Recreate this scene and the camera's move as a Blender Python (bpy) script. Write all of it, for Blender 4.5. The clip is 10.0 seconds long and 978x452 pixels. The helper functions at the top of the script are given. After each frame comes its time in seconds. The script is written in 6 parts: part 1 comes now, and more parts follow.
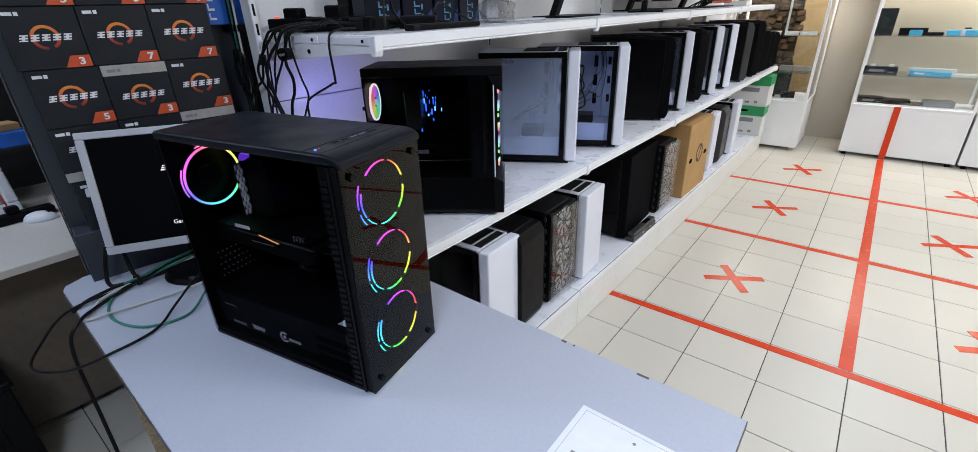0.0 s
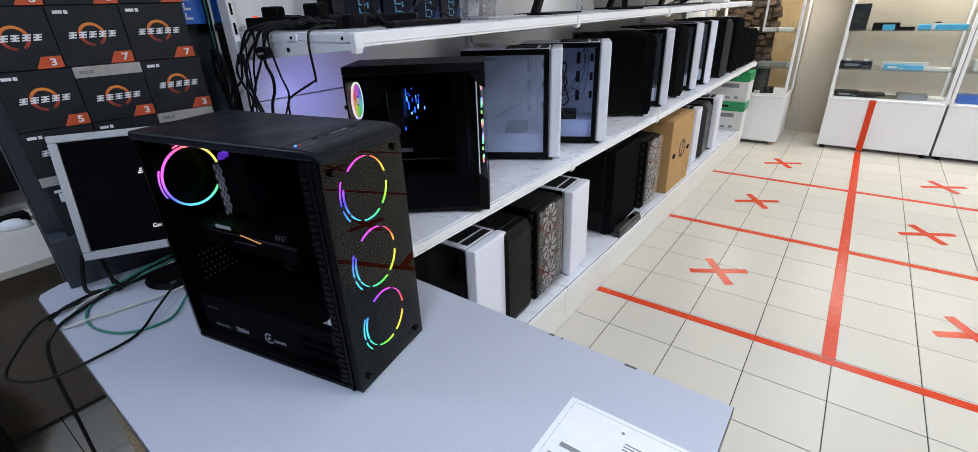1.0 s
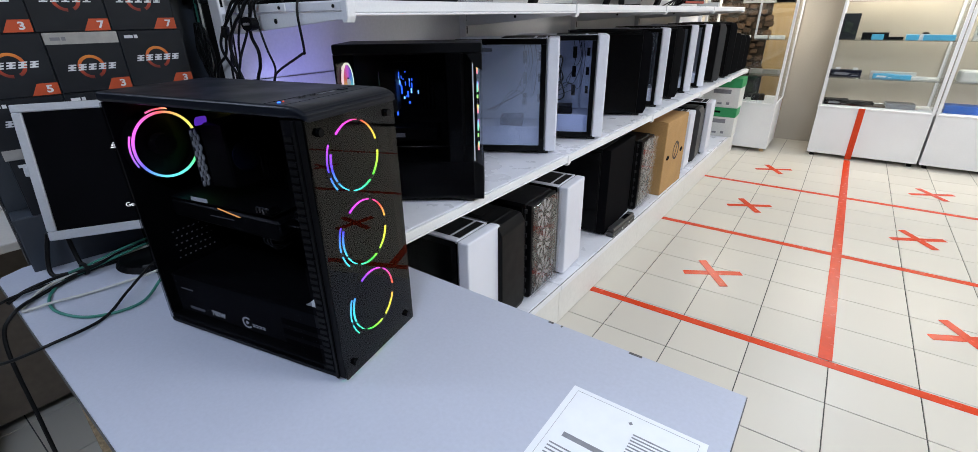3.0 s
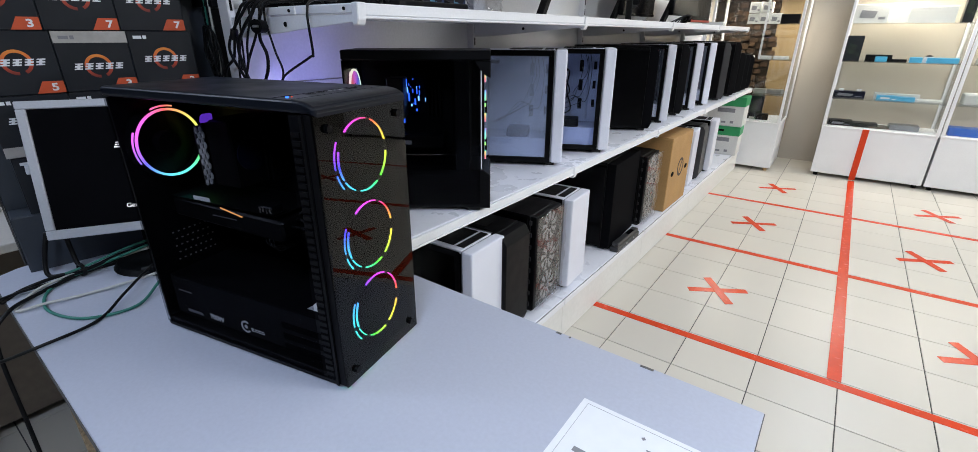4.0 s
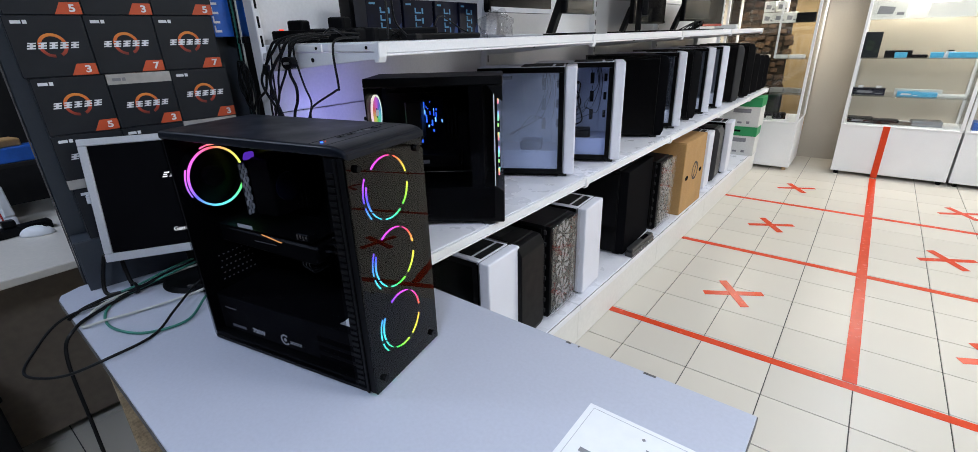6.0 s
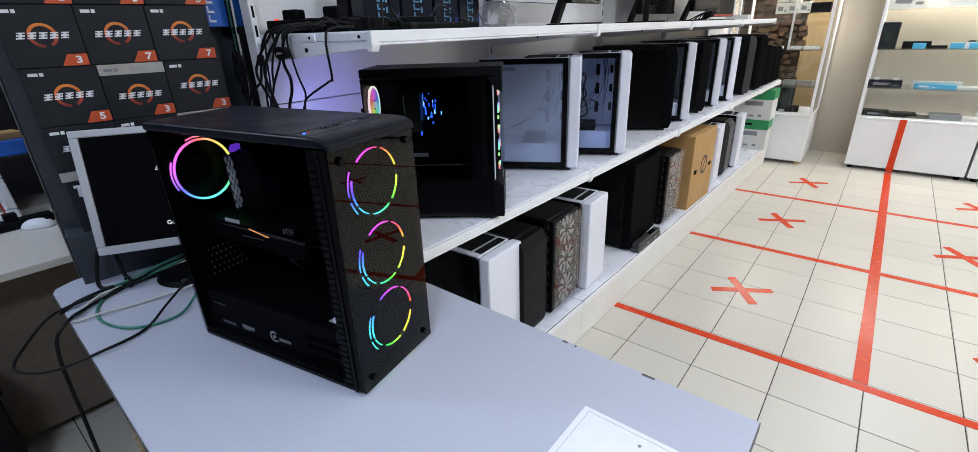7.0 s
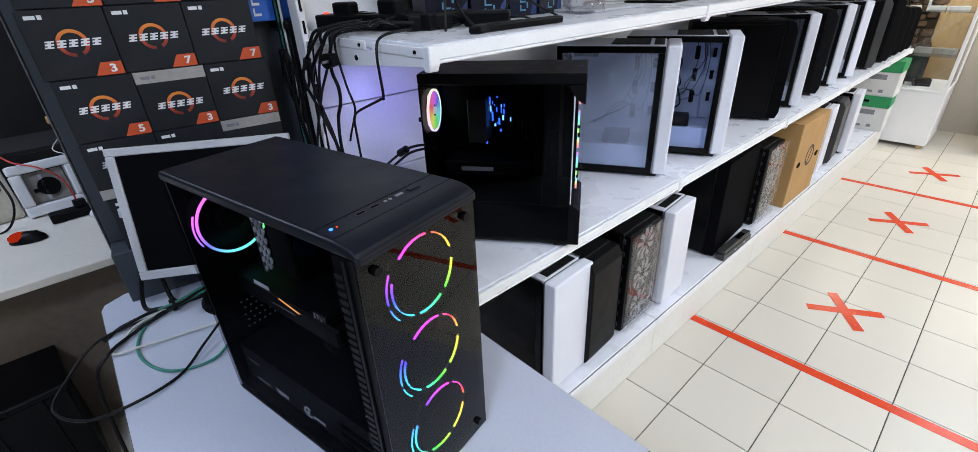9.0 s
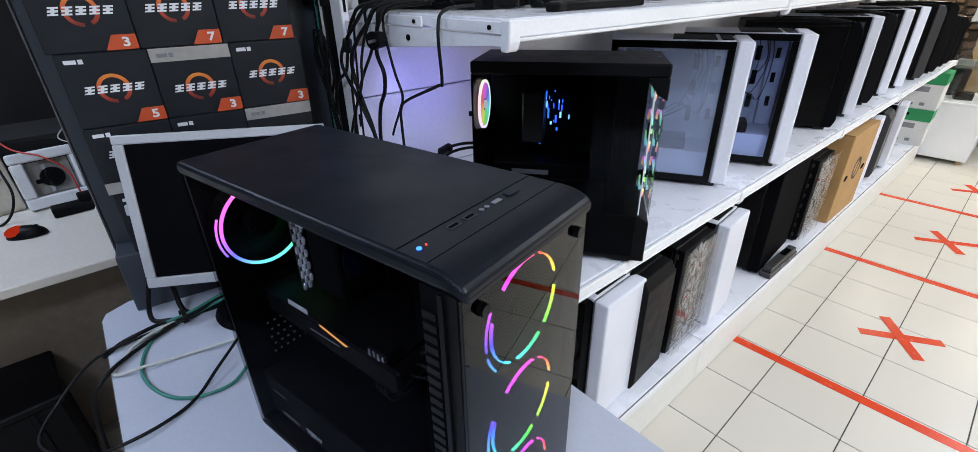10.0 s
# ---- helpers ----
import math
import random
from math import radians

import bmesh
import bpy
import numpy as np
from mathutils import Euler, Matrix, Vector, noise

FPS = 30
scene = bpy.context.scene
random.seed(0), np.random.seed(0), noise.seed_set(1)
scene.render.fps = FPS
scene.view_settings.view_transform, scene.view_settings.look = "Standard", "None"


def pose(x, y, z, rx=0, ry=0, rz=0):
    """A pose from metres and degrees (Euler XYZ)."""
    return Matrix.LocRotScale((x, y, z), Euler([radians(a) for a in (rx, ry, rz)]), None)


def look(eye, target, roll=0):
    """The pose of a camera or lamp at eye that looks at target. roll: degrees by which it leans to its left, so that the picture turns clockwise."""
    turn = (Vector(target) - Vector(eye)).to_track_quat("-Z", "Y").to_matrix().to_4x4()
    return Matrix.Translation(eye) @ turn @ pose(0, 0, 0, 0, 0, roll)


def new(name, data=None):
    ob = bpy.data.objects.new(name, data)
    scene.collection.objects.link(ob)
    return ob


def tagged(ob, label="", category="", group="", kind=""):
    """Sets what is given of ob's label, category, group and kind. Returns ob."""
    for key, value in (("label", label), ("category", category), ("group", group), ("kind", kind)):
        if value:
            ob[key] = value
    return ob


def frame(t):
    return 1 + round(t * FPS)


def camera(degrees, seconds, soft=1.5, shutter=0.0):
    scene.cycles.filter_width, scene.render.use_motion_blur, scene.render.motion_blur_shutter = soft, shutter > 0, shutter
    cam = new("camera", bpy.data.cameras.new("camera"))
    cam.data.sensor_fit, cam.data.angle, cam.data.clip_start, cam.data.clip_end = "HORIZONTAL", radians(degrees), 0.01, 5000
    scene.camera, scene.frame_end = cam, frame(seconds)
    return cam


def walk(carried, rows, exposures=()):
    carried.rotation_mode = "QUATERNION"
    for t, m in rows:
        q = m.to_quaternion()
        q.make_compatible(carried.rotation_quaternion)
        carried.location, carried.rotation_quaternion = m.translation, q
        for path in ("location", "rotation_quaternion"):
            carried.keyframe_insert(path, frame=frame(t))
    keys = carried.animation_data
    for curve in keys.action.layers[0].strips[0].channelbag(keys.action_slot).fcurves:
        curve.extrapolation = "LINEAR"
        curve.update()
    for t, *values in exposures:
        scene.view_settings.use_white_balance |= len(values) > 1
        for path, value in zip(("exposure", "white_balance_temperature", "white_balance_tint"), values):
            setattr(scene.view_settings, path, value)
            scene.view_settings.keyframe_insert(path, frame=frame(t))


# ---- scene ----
cam = camera(91.8, 10.0, soft=0.75)
PATH = [
    (0, (1.013, -0.334, 1.458), (-0.134, 1.072, 0.615), -1.7),
    (0.5, (1.021, -0.333, 1.452), (-0.106, 1.09, 0.613), -1.9),
    (1, (1.018, -0.334, 1.446), (-0.087, 1.105, 0.605), -2.3),
    (1.5, (1.013, -0.34, 1.445), (-0.075, 1.111, 0.602), -2.0),
    (2, (1.021, -0.338, 1.438), (-0.051, 1.128, 0.6), -1.7),
    (2.2, (1.018, -0.335, 1.438), (-0.047, 1.135, 0.596), -1.6),
    (3.3, (0.97, -0.314, 1.347), (-0.111, 1.17, 0.553), -0.4),
    (3.5, (0.963, -0.311, 1.342), (-0.12, 1.178, 0.561), -0.1),
    (4, (0.967, -0.318, 1.346), (-0.126, 1.178, 0.594), 0.2),
    (4.5, (0.984, -0.373, 1.39), (-0.112, 1.129, 0.654), 0.2),
    (5, (0.989, -0.379, 1.395), (-0.105, 1.129, 0.667), 0.3),
    (5.5, (0.993, -0.373, 1.397), (-0.094, 1.144, 0.677), 0.1),
    (6, (1.014, -0.361, 1.41), (-0.144, 1.09, 0.666), -1.8),
    (6.2, (1.021, -0.342, 1.399), (-0.165, 1.086, 0.656), -2.5),
    (7.3, (1.017, -0.317, 1.4), (-0.164, 1.098, 0.626), -1.8),
    (7.5, (1.019, -0.311, 1.405), (-0.165, 1.1, 0.626), -1.7),
    (8, (0.934, -0.231, 1.394), (-0.257, 1.147, 0.568), -1.5),
    (8.5, (0.839, -0.156, 1.494), (-0.476, 1.041, 0.578), -3.4),
    (9, (0.83, -0.134, 1.508), (-0.486, 1.048, 0.576), -2.5),
    (9.5, (0.807, -0.136, 1.49), (-0.522, 1.037, 0.563), -1.6),
    (10, (0.647, -0.126, 1.453), (-0.687, 1.048, 0.537), -1.0),
]
walk(cam, [(t, look(eye, target, roll)) for t, eye, target, roll in PATH], [(0.0, -0.10), (8.0, -0.05), (8.6, 0.10), (10.0, 0.17)])

# ---- light ----
world = bpy.data.worlds.new("world")
scene.world = world
world.use_nodes = True
world.node_tree.nodes["Background"].inputs[0].default_value = (0.75, 0.85, 1.0, 1)
world.node_tree.nodes["Background"].inputs[1].default_value = 0.03


def area_lamp(name, x, y, z, sx, sy, watts, colour):
    d = bpy.data.lights.new(name, "AREA")
    d.shape, d.size, d.size_y, d.energy, d.color = "RECTANGLE", sx, sy, watts, colour
    ob = new(name, d)
    ob.matrix_world = pose(x, y, z)
    return ob


LAMPS = [(2.0, 0.9), (1.5, 3.1), (1.5, 5.0), (3.6, 1.0), (3.6, 3.0), (3.6, 5.0), (1.3, -1.15), (-1.5, -1.2)]
for lx, ly in LAMPS:
    area_lamp("ceiling_lamp_light", lx, ly, 2.60, 0.55, 0.55, 13 if ly > 4.5 else 20 if ly > 2 else 29 if ly > -0.5 and lx < 3 else 22 if ly > -0.5 else 32 if lx > 0 else 24, (0.83, 0.96, 1.10) if ly > 4.5 else (0.89, 0.965, 1.055) if ly > -0.5 else (0.68, 0.83, 1.12))


# ---- materials ----
def ramp_noise(nt, scale, lo, hi, coord, detail=4):
    n = nt.nodes.new("ShaderNodeTexNoise")
    n.inputs["Scale"].default_value, n.inputs["Detail"].default_value = scale, detail
    nt.links.new(coord, n.inputs["Vector"])
    m = nt.nodes.new("ShaderNodeMapRange")
    m.inputs[1].default_value, m.inputs[2].default_value = 0.3, 0.7
    m.inputs[3].default_value, m.inputs[4].default_value = lo, hi
    nt.links.new(n.outputs[0], m.inputs[0])
    return m.outputs[0], n.outputs[0]


def mat(name, rgb, rough=0.5, metal=0.0, vary=0.06, fine=60, coarse=5, bump=0.05, spec=0.5, piece=0.0, coat=0.0, emit=None, world=False):
    m = bpy.data.materials.new(name)
    m.use_nodes = True
    nt = m.node_tree
    p = nt.nodes["Principled BSDF"]
    tc = nt.nodes.new("ShaderNodeNewGeometry").outputs["Position"] if world else nt.nodes.new("ShaderNodeTexCoord").outputs["Object"]
    a, fa = ramp_noise(nt, fine, 1 - vary, 1 + vary, tc)
    b, _ = ramp_noise(nt, coarse, 1 - vary, 1 + vary, tc)
    mul = nt.nodes.new("ShaderNodeMath")
    mul.operation = "MULTIPLY"
    nt.links.new(a, mul.inputs[0]), nt.links.new(b, mul.inputs[1])
    value = mul.outputs[0]
    if piece:
        info = nt.nodes.new("ShaderNodeObjectInfo")
        r = nt.nodes.new("ShaderNodeMapRange")
        r.inputs[3].default_value, r.inputs[4].default_value = 1 - piece, 1 + piece
        nt.links.new(info.outputs["Random"], r.inputs[0])
        m2 = nt.nodes.new("ShaderNodeMath")
        m2.operation = "MULTIPLY"
        nt.links.new(value, m2.inputs[0]), nt.links.new(r.outputs[0], m2.inputs[1])
        value = m2.outputs[0]
    sc = nt.nodes.new("ShaderNodeVectorMath")
    sc.operation = "SCALE"
    sc.inputs[0].default_value = rgb
    nt.links.new(value, sc.inputs["Scale"])
    nt.links.new(sc.outputs[0], p.inputs["Base Color"])
    p.inputs["Roughness"].default_value = rough
    if vary:
        dr = min(0.06, vary)
        rr, _ = ramp_noise(nt, coarse * 3, max(rough - dr, 0.02), min(rough + dr, 1), tc)
        nt.links.new(rr, p.inputs["Roughness"])
    p.inputs["Metallic"].default_value = metal
    p.inputs["Specular IOR Level"].default_value = spec
    p.inputs["Coat Weight"].default_value = coat
    if bump:
        bp = nt.nodes.new("ShaderNodeBump")
        bp.inputs["Strength"].default_value, bp.inputs["Distance"].default_value = bump, 0.002
        nt.links.new(fa, bp.inputs["Height"])
        nt.links.new(bp.outputs[0], p.inputs["Normal"])
    if emit:
        p.inputs["Emission Color"].default_value = (*rgb, 1)
        p.inputs["Emission Strength"].default_value = emit
    return m


def glow(name, rgb, strength):
    m = bpy.data.materials.new(name)
    m.use_nodes = True
    nt = m.node_tree
    nt.nodes.remove(nt.nodes["Principled BSDF"])
    e = nt.nodes.new("ShaderNodeEmission")
    e.inputs[0].default_value, e.inputs[1].default_value = (*rgb, 1), strength
    nt.links.new(e.outputs[0], nt.nodes["Material Output"].inputs[0])
    return m


def rainbow(name, strength, turn=0.0, spread=1.0, axis="YZ", sat=0.85):
    """Light whose hue runs round the thing's own axis."""
    m = glow(name, (1, 1, 1), strength)
    nt = m.node_tree
    e = [n for n in nt.nodes if n.type == "EMISSION"][0]
    sep = nt.nodes.new("ShaderNodeSeparateXYZ")
    nt.links.new(nt.nodes.new("ShaderNodeTexCoord").outputs["Object"], sep.inputs[0])
    at = nt.nodes.new("ShaderNodeMath")
    at.operation = "ARCTAN2"
    nt.links.new(sep.outputs[axis[0]], at.inputs[0]), nt.links.new(sep.outputs[axis[1]], at.inputs[1])
    ma = nt.nodes.new("ShaderNodeMath")
    ma.operation = "MULTIPLY_ADD"
    ma.inputs[1].default_value, ma.inputs[2].default_value = spread / (2 * math.pi), turn + 2
    nt.links.new(at.outputs[0], ma.inputs[0])
    fr = nt.nodes.new("ShaderNodeMath")
    fr.operation = "FRACT"
    nt.links.new(ma.outputs[0], fr.inputs[0])
    hsv = nt.nodes.new("ShaderNodeCombineColor")
    hsv.mode = "HSV"
    hsv.inputs[1].default_value, hsv.inputs[2].default_value = sat, 1
    nt.links.new(fr.outputs[0], hsv.inputs[0])
    nt.links.new(hsv.outputs[0], e.inputs[0])
    return m


def glass(name, tint, face=0.04, rough=0.0, haze=0.0, edge=1.0):
    """A thin pane: tinted see-through, with gloss that grows towards grazing angles."""
    m = bpy.data.materials.new(name)
    m.use_nodes = True
    nt = m.node_tree
    nt.nodes.remove(nt.nodes["Principled BSDF"])
    tr, gl, mix, lw, pw, ma = (nt.nodes.new("ShaderNode" + k) for k in ("BsdfTransparent", "BsdfGlossy", "MixShader", "LayerWeight", "Math", "Math"))
    tr.inputs[0].default_value = (*tint, 1)
    gl.inputs["Roughness"].default_value = rough
    lw.inputs[0].default_value = 0.5
    pw.operation, ma.operation = "POWER", "MULTIPLY_ADD"
    pw.inputs[1].default_value = 5
    ma.inputs[1].default_value, ma.inputs[2].default_value = edge * (1 - face), face
    nt.links.new(lw.outputs["Facing"], pw.inputs[0]), nt.links.new(pw.outputs[0], ma.inputs[0])
    nt.links.new(ma.outputs[0], mix.inputs[0])
    base = tr.outputs[0]
    if haze:
        df, mh = nt.nodes.new("ShaderNodeBsdfDiffuse"), nt.nodes.new("ShaderNodeMixShader")
        df.inputs[0].default_value, mh.inputs[0].default_value = (0.54, 0.62, 0.82, 1), haze
        nt.links.new(base, mh.inputs[1]), nt.links.new(df.outputs[0], mh.inputs[2])
        base = mh.outputs[0]
    nt.links.new(base, mix.inputs[1]), nt.links.new(gl.outputs[0], mix.inputs[2])
    nt.links.new(mix.outputs[0], nt.nodes["Material Output"].inputs[0])
    return m


WHITE_METAL = mat("white powder-coated steel", (0.85, 0.85, 0.87), 0.42, 0, 0.03, 180, 3, 0.03)
PANEL_GLOSS = mat("glossy white back panel", (0.86, 0.86, 0.87), 0.20, 0, 0.03, 120, 3, 0.02)
KICK_CREAM = mat("cream kick plate", (0.80, 0.785, 0.75), 0.4, 0, 0.03, 40, 3, 0.0)
WHITE_DECK = mat("white shelf deck", (0.80, 0.81, 0.875), 0.28, 0, 0.018, 60, 3, 0.0)
WHITE_PLASTIC = mat("white case plastic", (0.785, 0.80, 0.885), 0.4, 0, 0.03, 200, 6, 0.02)
WHITE_INSIDE = mat("white case inside", (0.76, 0.77, 0.82), 0.5, 0, 0.05, 90, 8, 0.02)
BLACK_PLASTIC = mat("black case plastic", (0.0035, 0.0035, 0.0042), 0.45, 0, 0.05, 300, 8, 0, spec=0.11)
BLACK_STEEL = mat("black case steel", (0.003, 0.003, 0.0036), 0.4, 0, 0.04, 200, 8, 0, spec=0.11)
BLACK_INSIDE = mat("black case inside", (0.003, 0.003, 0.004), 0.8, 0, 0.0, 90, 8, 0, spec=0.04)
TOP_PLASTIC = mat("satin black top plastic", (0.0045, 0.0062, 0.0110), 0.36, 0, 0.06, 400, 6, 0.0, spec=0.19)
SHROUD = mat("satin black supply cover", (0.0075, 0.0075, 0.0088), 0.6, 0, 0.05, 200, 6, 0.0, spec=0.1)
RUBBER = mat("black rubber", (0.012, 0.012, 0.012), 0.7, 0, 0.15)
DARK_GLOSS = mat("glossy black plastic", (0.0025, 0.0025, 0.003), 0.16, 0, 0.0, 100, 8, 0, spec=0.11)
GRILLE = mat("dark fan grille", (0.045, 0.045, 0.047), 0.4, 0.3, 0.1, 200, 6, 0.0)
PALE_BLADE = mat("pale fan blade", (0.50, 0.50, 0.51), 0.4, 0, 0.03)
MESH_BLACK = mat("black mesh", (0.008, 0.008, 0.009), 0.6, 0.0, 0.2, 500, 20, 0.0, spec=0.2)
CHROME = mat("bright steel", (0.62, 0.62, 0.64), 0.25, 1.0, 0.08)
BRUSHED = mat("brushed grey metal", (0.32, 0.33, 0.36), 0.35, 0.8, 0.1, 200, 6, 0.05)
SMOKED = glass("smoked front glass", (0.18, 0.180, 0.182), 0.030)
SIDE_GLASS = glass("tinted side glass", (0.60, 0.60, 0.62), 0.006)
PC_GLASS = glass("dark coated side glass", (0.72, 0.72, 0.74), 0.0, 0.0, edge=0.02)
CLEAR_GLASS = glass("clear glass", (0.94, 0.955, 0.95), 0.035)
CASE_GLASS = glass("case side glass", (0.92, 0.94, 0.98), 0.025, haze=0.03)
# pale diffuse haze mixed in for the bright reflection on the pane
HAZED_GLASS = glass("case glass with painted haze", (0.70, 0.74, 0.84), 0.05, 0.02, haze=0.22)
SECOND_GLASS = glass("blue-tinted case glass", (0.74, 0.79, 0.92), 0.02)
FILM = glass("crumpled clear film", (0.88, 0.88, 0.89), 0.045, 0.05)
CASE_BACK = mat("pale showcase back", (0.50, 0.45, 0.37), 0.7, 0, 0.04, 60, 2, 0.03)
BUBBLE = mat("silvery bubble film", (0.74, 0.75, 0.78), 0.14, 0.35, 0.3, 120, 30, 0.1)
TILE = mat("cream floor tile", (0.637, 0.597, 0.522), 0.30, 0, 0.0, 40, 3, 0.0, spec=0.3, piece=0.03, world=True)
GROUT = mat("dark grout", (0.09, 0.085, 0.08), 0.9, 0, 0.2)
TAPE = mat("red marking tape", (0.66, 0.059, 0.018), 0.24, 0, 0.05, 40, 12, 0.0, spec=0.2)
LAMINATE = mat("grey laminate", (0.470, 0.492, 0.575), 0.36, 0, 0.03, 150, 3, 0.04)
CHIPBOARD = mat("chipped board edge", (0.36, 0.27, 0.17), 0.8, 0, 0.3, 120, 20, 0.4)
EDGE_BAND = mat("dark edge band", (0.10, 0.095, 0.095), 0.5, 0, 0.25, 80, 15, 0.1)
CARD_BROWN = mat("brown cardboard", (0.47, 0.275, 0.105), 0.75, 0, 0.08, 90, 6, 0.1)
CARD_WHITE = mat("white cardboard", (0.66, 0.66, 0.64), 0.6, 0, 0.05, 60, 6, 0.05)
GREEN_CARD = mat("green printed cardboard", (0.02, 0.27, 0.09), 0.5, 0, 0.08)
HEADSET_PRINT = mat("dark green print", (0.010, 0.028, 0.012), 0.35, 0, 0.6, 25, 12, 0.0)
PAPER = mat("white paper", (0.80, 0.81, 0.84), 0.7, 0, 0.02, 40, 6, 0.03)
DARK_PRINT = mat("dark brown print", (0.06, 0.04, 0.03), 0.7, 0, 0.1)
INK = mat("grey print", (0.22, 0.22, 0.24), 0.7, 0, 0.1)
BOX_BLACK = mat("dark grey printed card", (0.013, 0.015, 0.019), 0.42, 0, 0.08, 40, 8, 0.03, spec=0.26)
BOX_SILVER = mat("silver printed card", (0.42, 0.41, 0.39), 0.35, 0.4, 0.08)
PRINT_WHITE = mat("white print", (0.75, 0.76, 0.78), 0.5, 0, 0.02)
PRINT_ORANGE = mat("orange print", (0.55, 0.075, 0.018), 0.45, 0, 0.05)
PRINT_AMBER = mat("amber print", (0.75, 0.25, 0.04), 0.45, 0, 0.05)
PRINT_RED = mat("deep red print", (0.42, 0.04, 0.02), 0.45, 0, 0.05)
PRINT_RING = mat("shaded orange ring print", (0.75, 0.25, 0.04), 0.45, 0, 0.05)
rt = PRINT_RING.node_tree
ramp = rt.nodes.new("ShaderNodeValToRGB")
ramp.color_ramp.elements[0].position, ramp.color_ramp.elements[0].color = 0.0, (0.06, 0.006, 0.004, 1)
ramp.color_ramp.elements[1].position, ramp.color_ramp.elements[1].color = 1.0, (0.72, 0.27, 0.04, 1)
ramp.color_ramp.elements.new(0.35).color = (0.42, 0.045, 0.015, 1)
ramp.color_ramp.elements.new(0.65).color = (0.66, 0.13, 0.02, 1)
axes = rt.nodes.new("ShaderNodeSeparateXYZ")
span = rt.nodes.new("ShaderNodeMapRange")
span.inputs[1].default_value, span.inputs[2].default_value = -0.03, 0.03
rt.links.new(rt.nodes.new("ShaderNodeTexCoord").outputs["Object"], axes.inputs[0])
rt.links.new(axes.outputs["Z"], span.inputs[0]), rt.links.new(span.outputs[0], ramp.inputs[0])
rt.links.new(ramp.outputs[0], rt.nodes["Principled BSDF"].inputs["Base Color"])
PANEL_GREY = mat("dark grey panel", (0.040, 0.048, 0.060), 0.42, 0, 0.04, 120, 3, 0.0, spec=0.35)
BLUE_BOX = mat("bright blue printed card", (0.02, 0.13, 0.55), 0.4, 0, 0.15, 30, 8, 0.02)
NAVY_BOX = mat("navy printed card", (0.003, 0.004, 0.015), 0.34, 0, 0.4, 30, 12, 0.0, spec=0.2)
NAVY_PRINT = mat("deep blue print", (0.006, 0.03, 0.13), 0.4, 0, 0.2)
BLUE_PRINT = mat("pale blue print", (0.09, 0.26, 0.42), 0.5, 0, 0.05)
BLUE_PLASTIC = mat("sky blue plastic", (0.08, 0.42, 0.68), 0.35, 0, 0.08)
SILVER_PLASTIC = mat("silver plastic", (0.55, 0.56, 0.60), 0.35, 0.15, 0.04, 200, 6, 0.02)
SCREEN = mat("dark screen", (0.0035, 0.0035, 0.0045), 0.16, 0, 0.1, 40, 6, 0, spec=0.10)
CABLE_BLACK = mat("black cable", (0.004, 0.004, 0.0045), 0.45, 0, 0.1, spec=0.22)
CABLE_GREEN = mat("green cable", (0.03, 0.19, 0.14), 0.45, 0, 0.1)
CABLE_WHITE = mat("grey white cable", (0.50, 0.50, 0.47), 0.5, 0, 0.06)
CABLE_RED = mat("red cable", (0.5, 0.03, 0.02), 0.45, 0, 0.06)
WALL_PAINT = mat("beige wall paint", (0.50, 0.46, 0.40), 0.8, 0, 0.05, 80, 2, 0.08)
# the corner's shade is put into this near-black colour
CORNER_SHADE = mat("near-black shade of the workshop corner", (0.006, 0.005, 0.0045), 0.9, 0, 0.2, 30, 2, 0.08)
TABLE_BROWN = mat("dim brown board", (0.15, 0.118, 0.088), 0.6, 0, 0.1, 40, 3, 0.05)
WALL_DARK = mat("grey wall paint", (0.12, 0.115, 0.115), 0.8, 0, 0.06, 80, 2, 0.08)
CEILING_PAINT = mat("white ceiling", (0.75, 0.75, 0.74), 0.9, 0, 0.03)
DARK_JOINT = mat("dark stone joint", (0.034, 0.021, 0.013), 0.95, 0, 0.2)
STONE = mat("brown cut stone", (0.095, 0.052, 0.030), 0.8, 0, 0.35, 25, 5, 0.5, piece=0.4)
WOOD_LIGHT = mat("pale wood board", (0.52, 0.34, 0.17), 0.55, 0, 0.1, 40, 4, 0.05)
LAMP_GLOW = glow("lamp tube", (1.0, 0.93, 0.82), 40)
FIXTURE_GLOW = glow("ceiling lamp cover", (1.0, 0.97, 0.93), 4)
WHITE_GLOW = glow("screen letters", (0.9, 0.92, 1.0), 1.1)
BLUE_GLOW = glow("blue light", (0.03, 0.14, 1.0), 4)
ICE_GLOW = glow("ice blue light", (0.16, 0.42, 1.0), 6)
RED_GLOW = glow("red light", (1.0, 0.06, 0.03), 2)
MOUSE_GLOW = glow("dim red mouse light", (0.55, 0.035, 0.012), 0.55)
AMBER_GLOW = glow("amber light strip", (1.0, 0.45, 0.15), 1.3)
VIOLET_GLOW = glow("violet cooler light", (0.22, 0.06, 1.0), 0.8)
FRONT_GLOW = [rainbow("front ring light", 44.0, 0.78 + 0.08 * i, 1.0, sat=0.92) for i in range(3)]
RING_GLOW = [rainbow("ring light", 2.6, 0.70 + 0.10 * i, 1.0, sat=0.85) for i in range(4)]
SLIM_GLOW = rainbow("slim ring light", 1.1, 0.72, 2.0, sat=0.7)
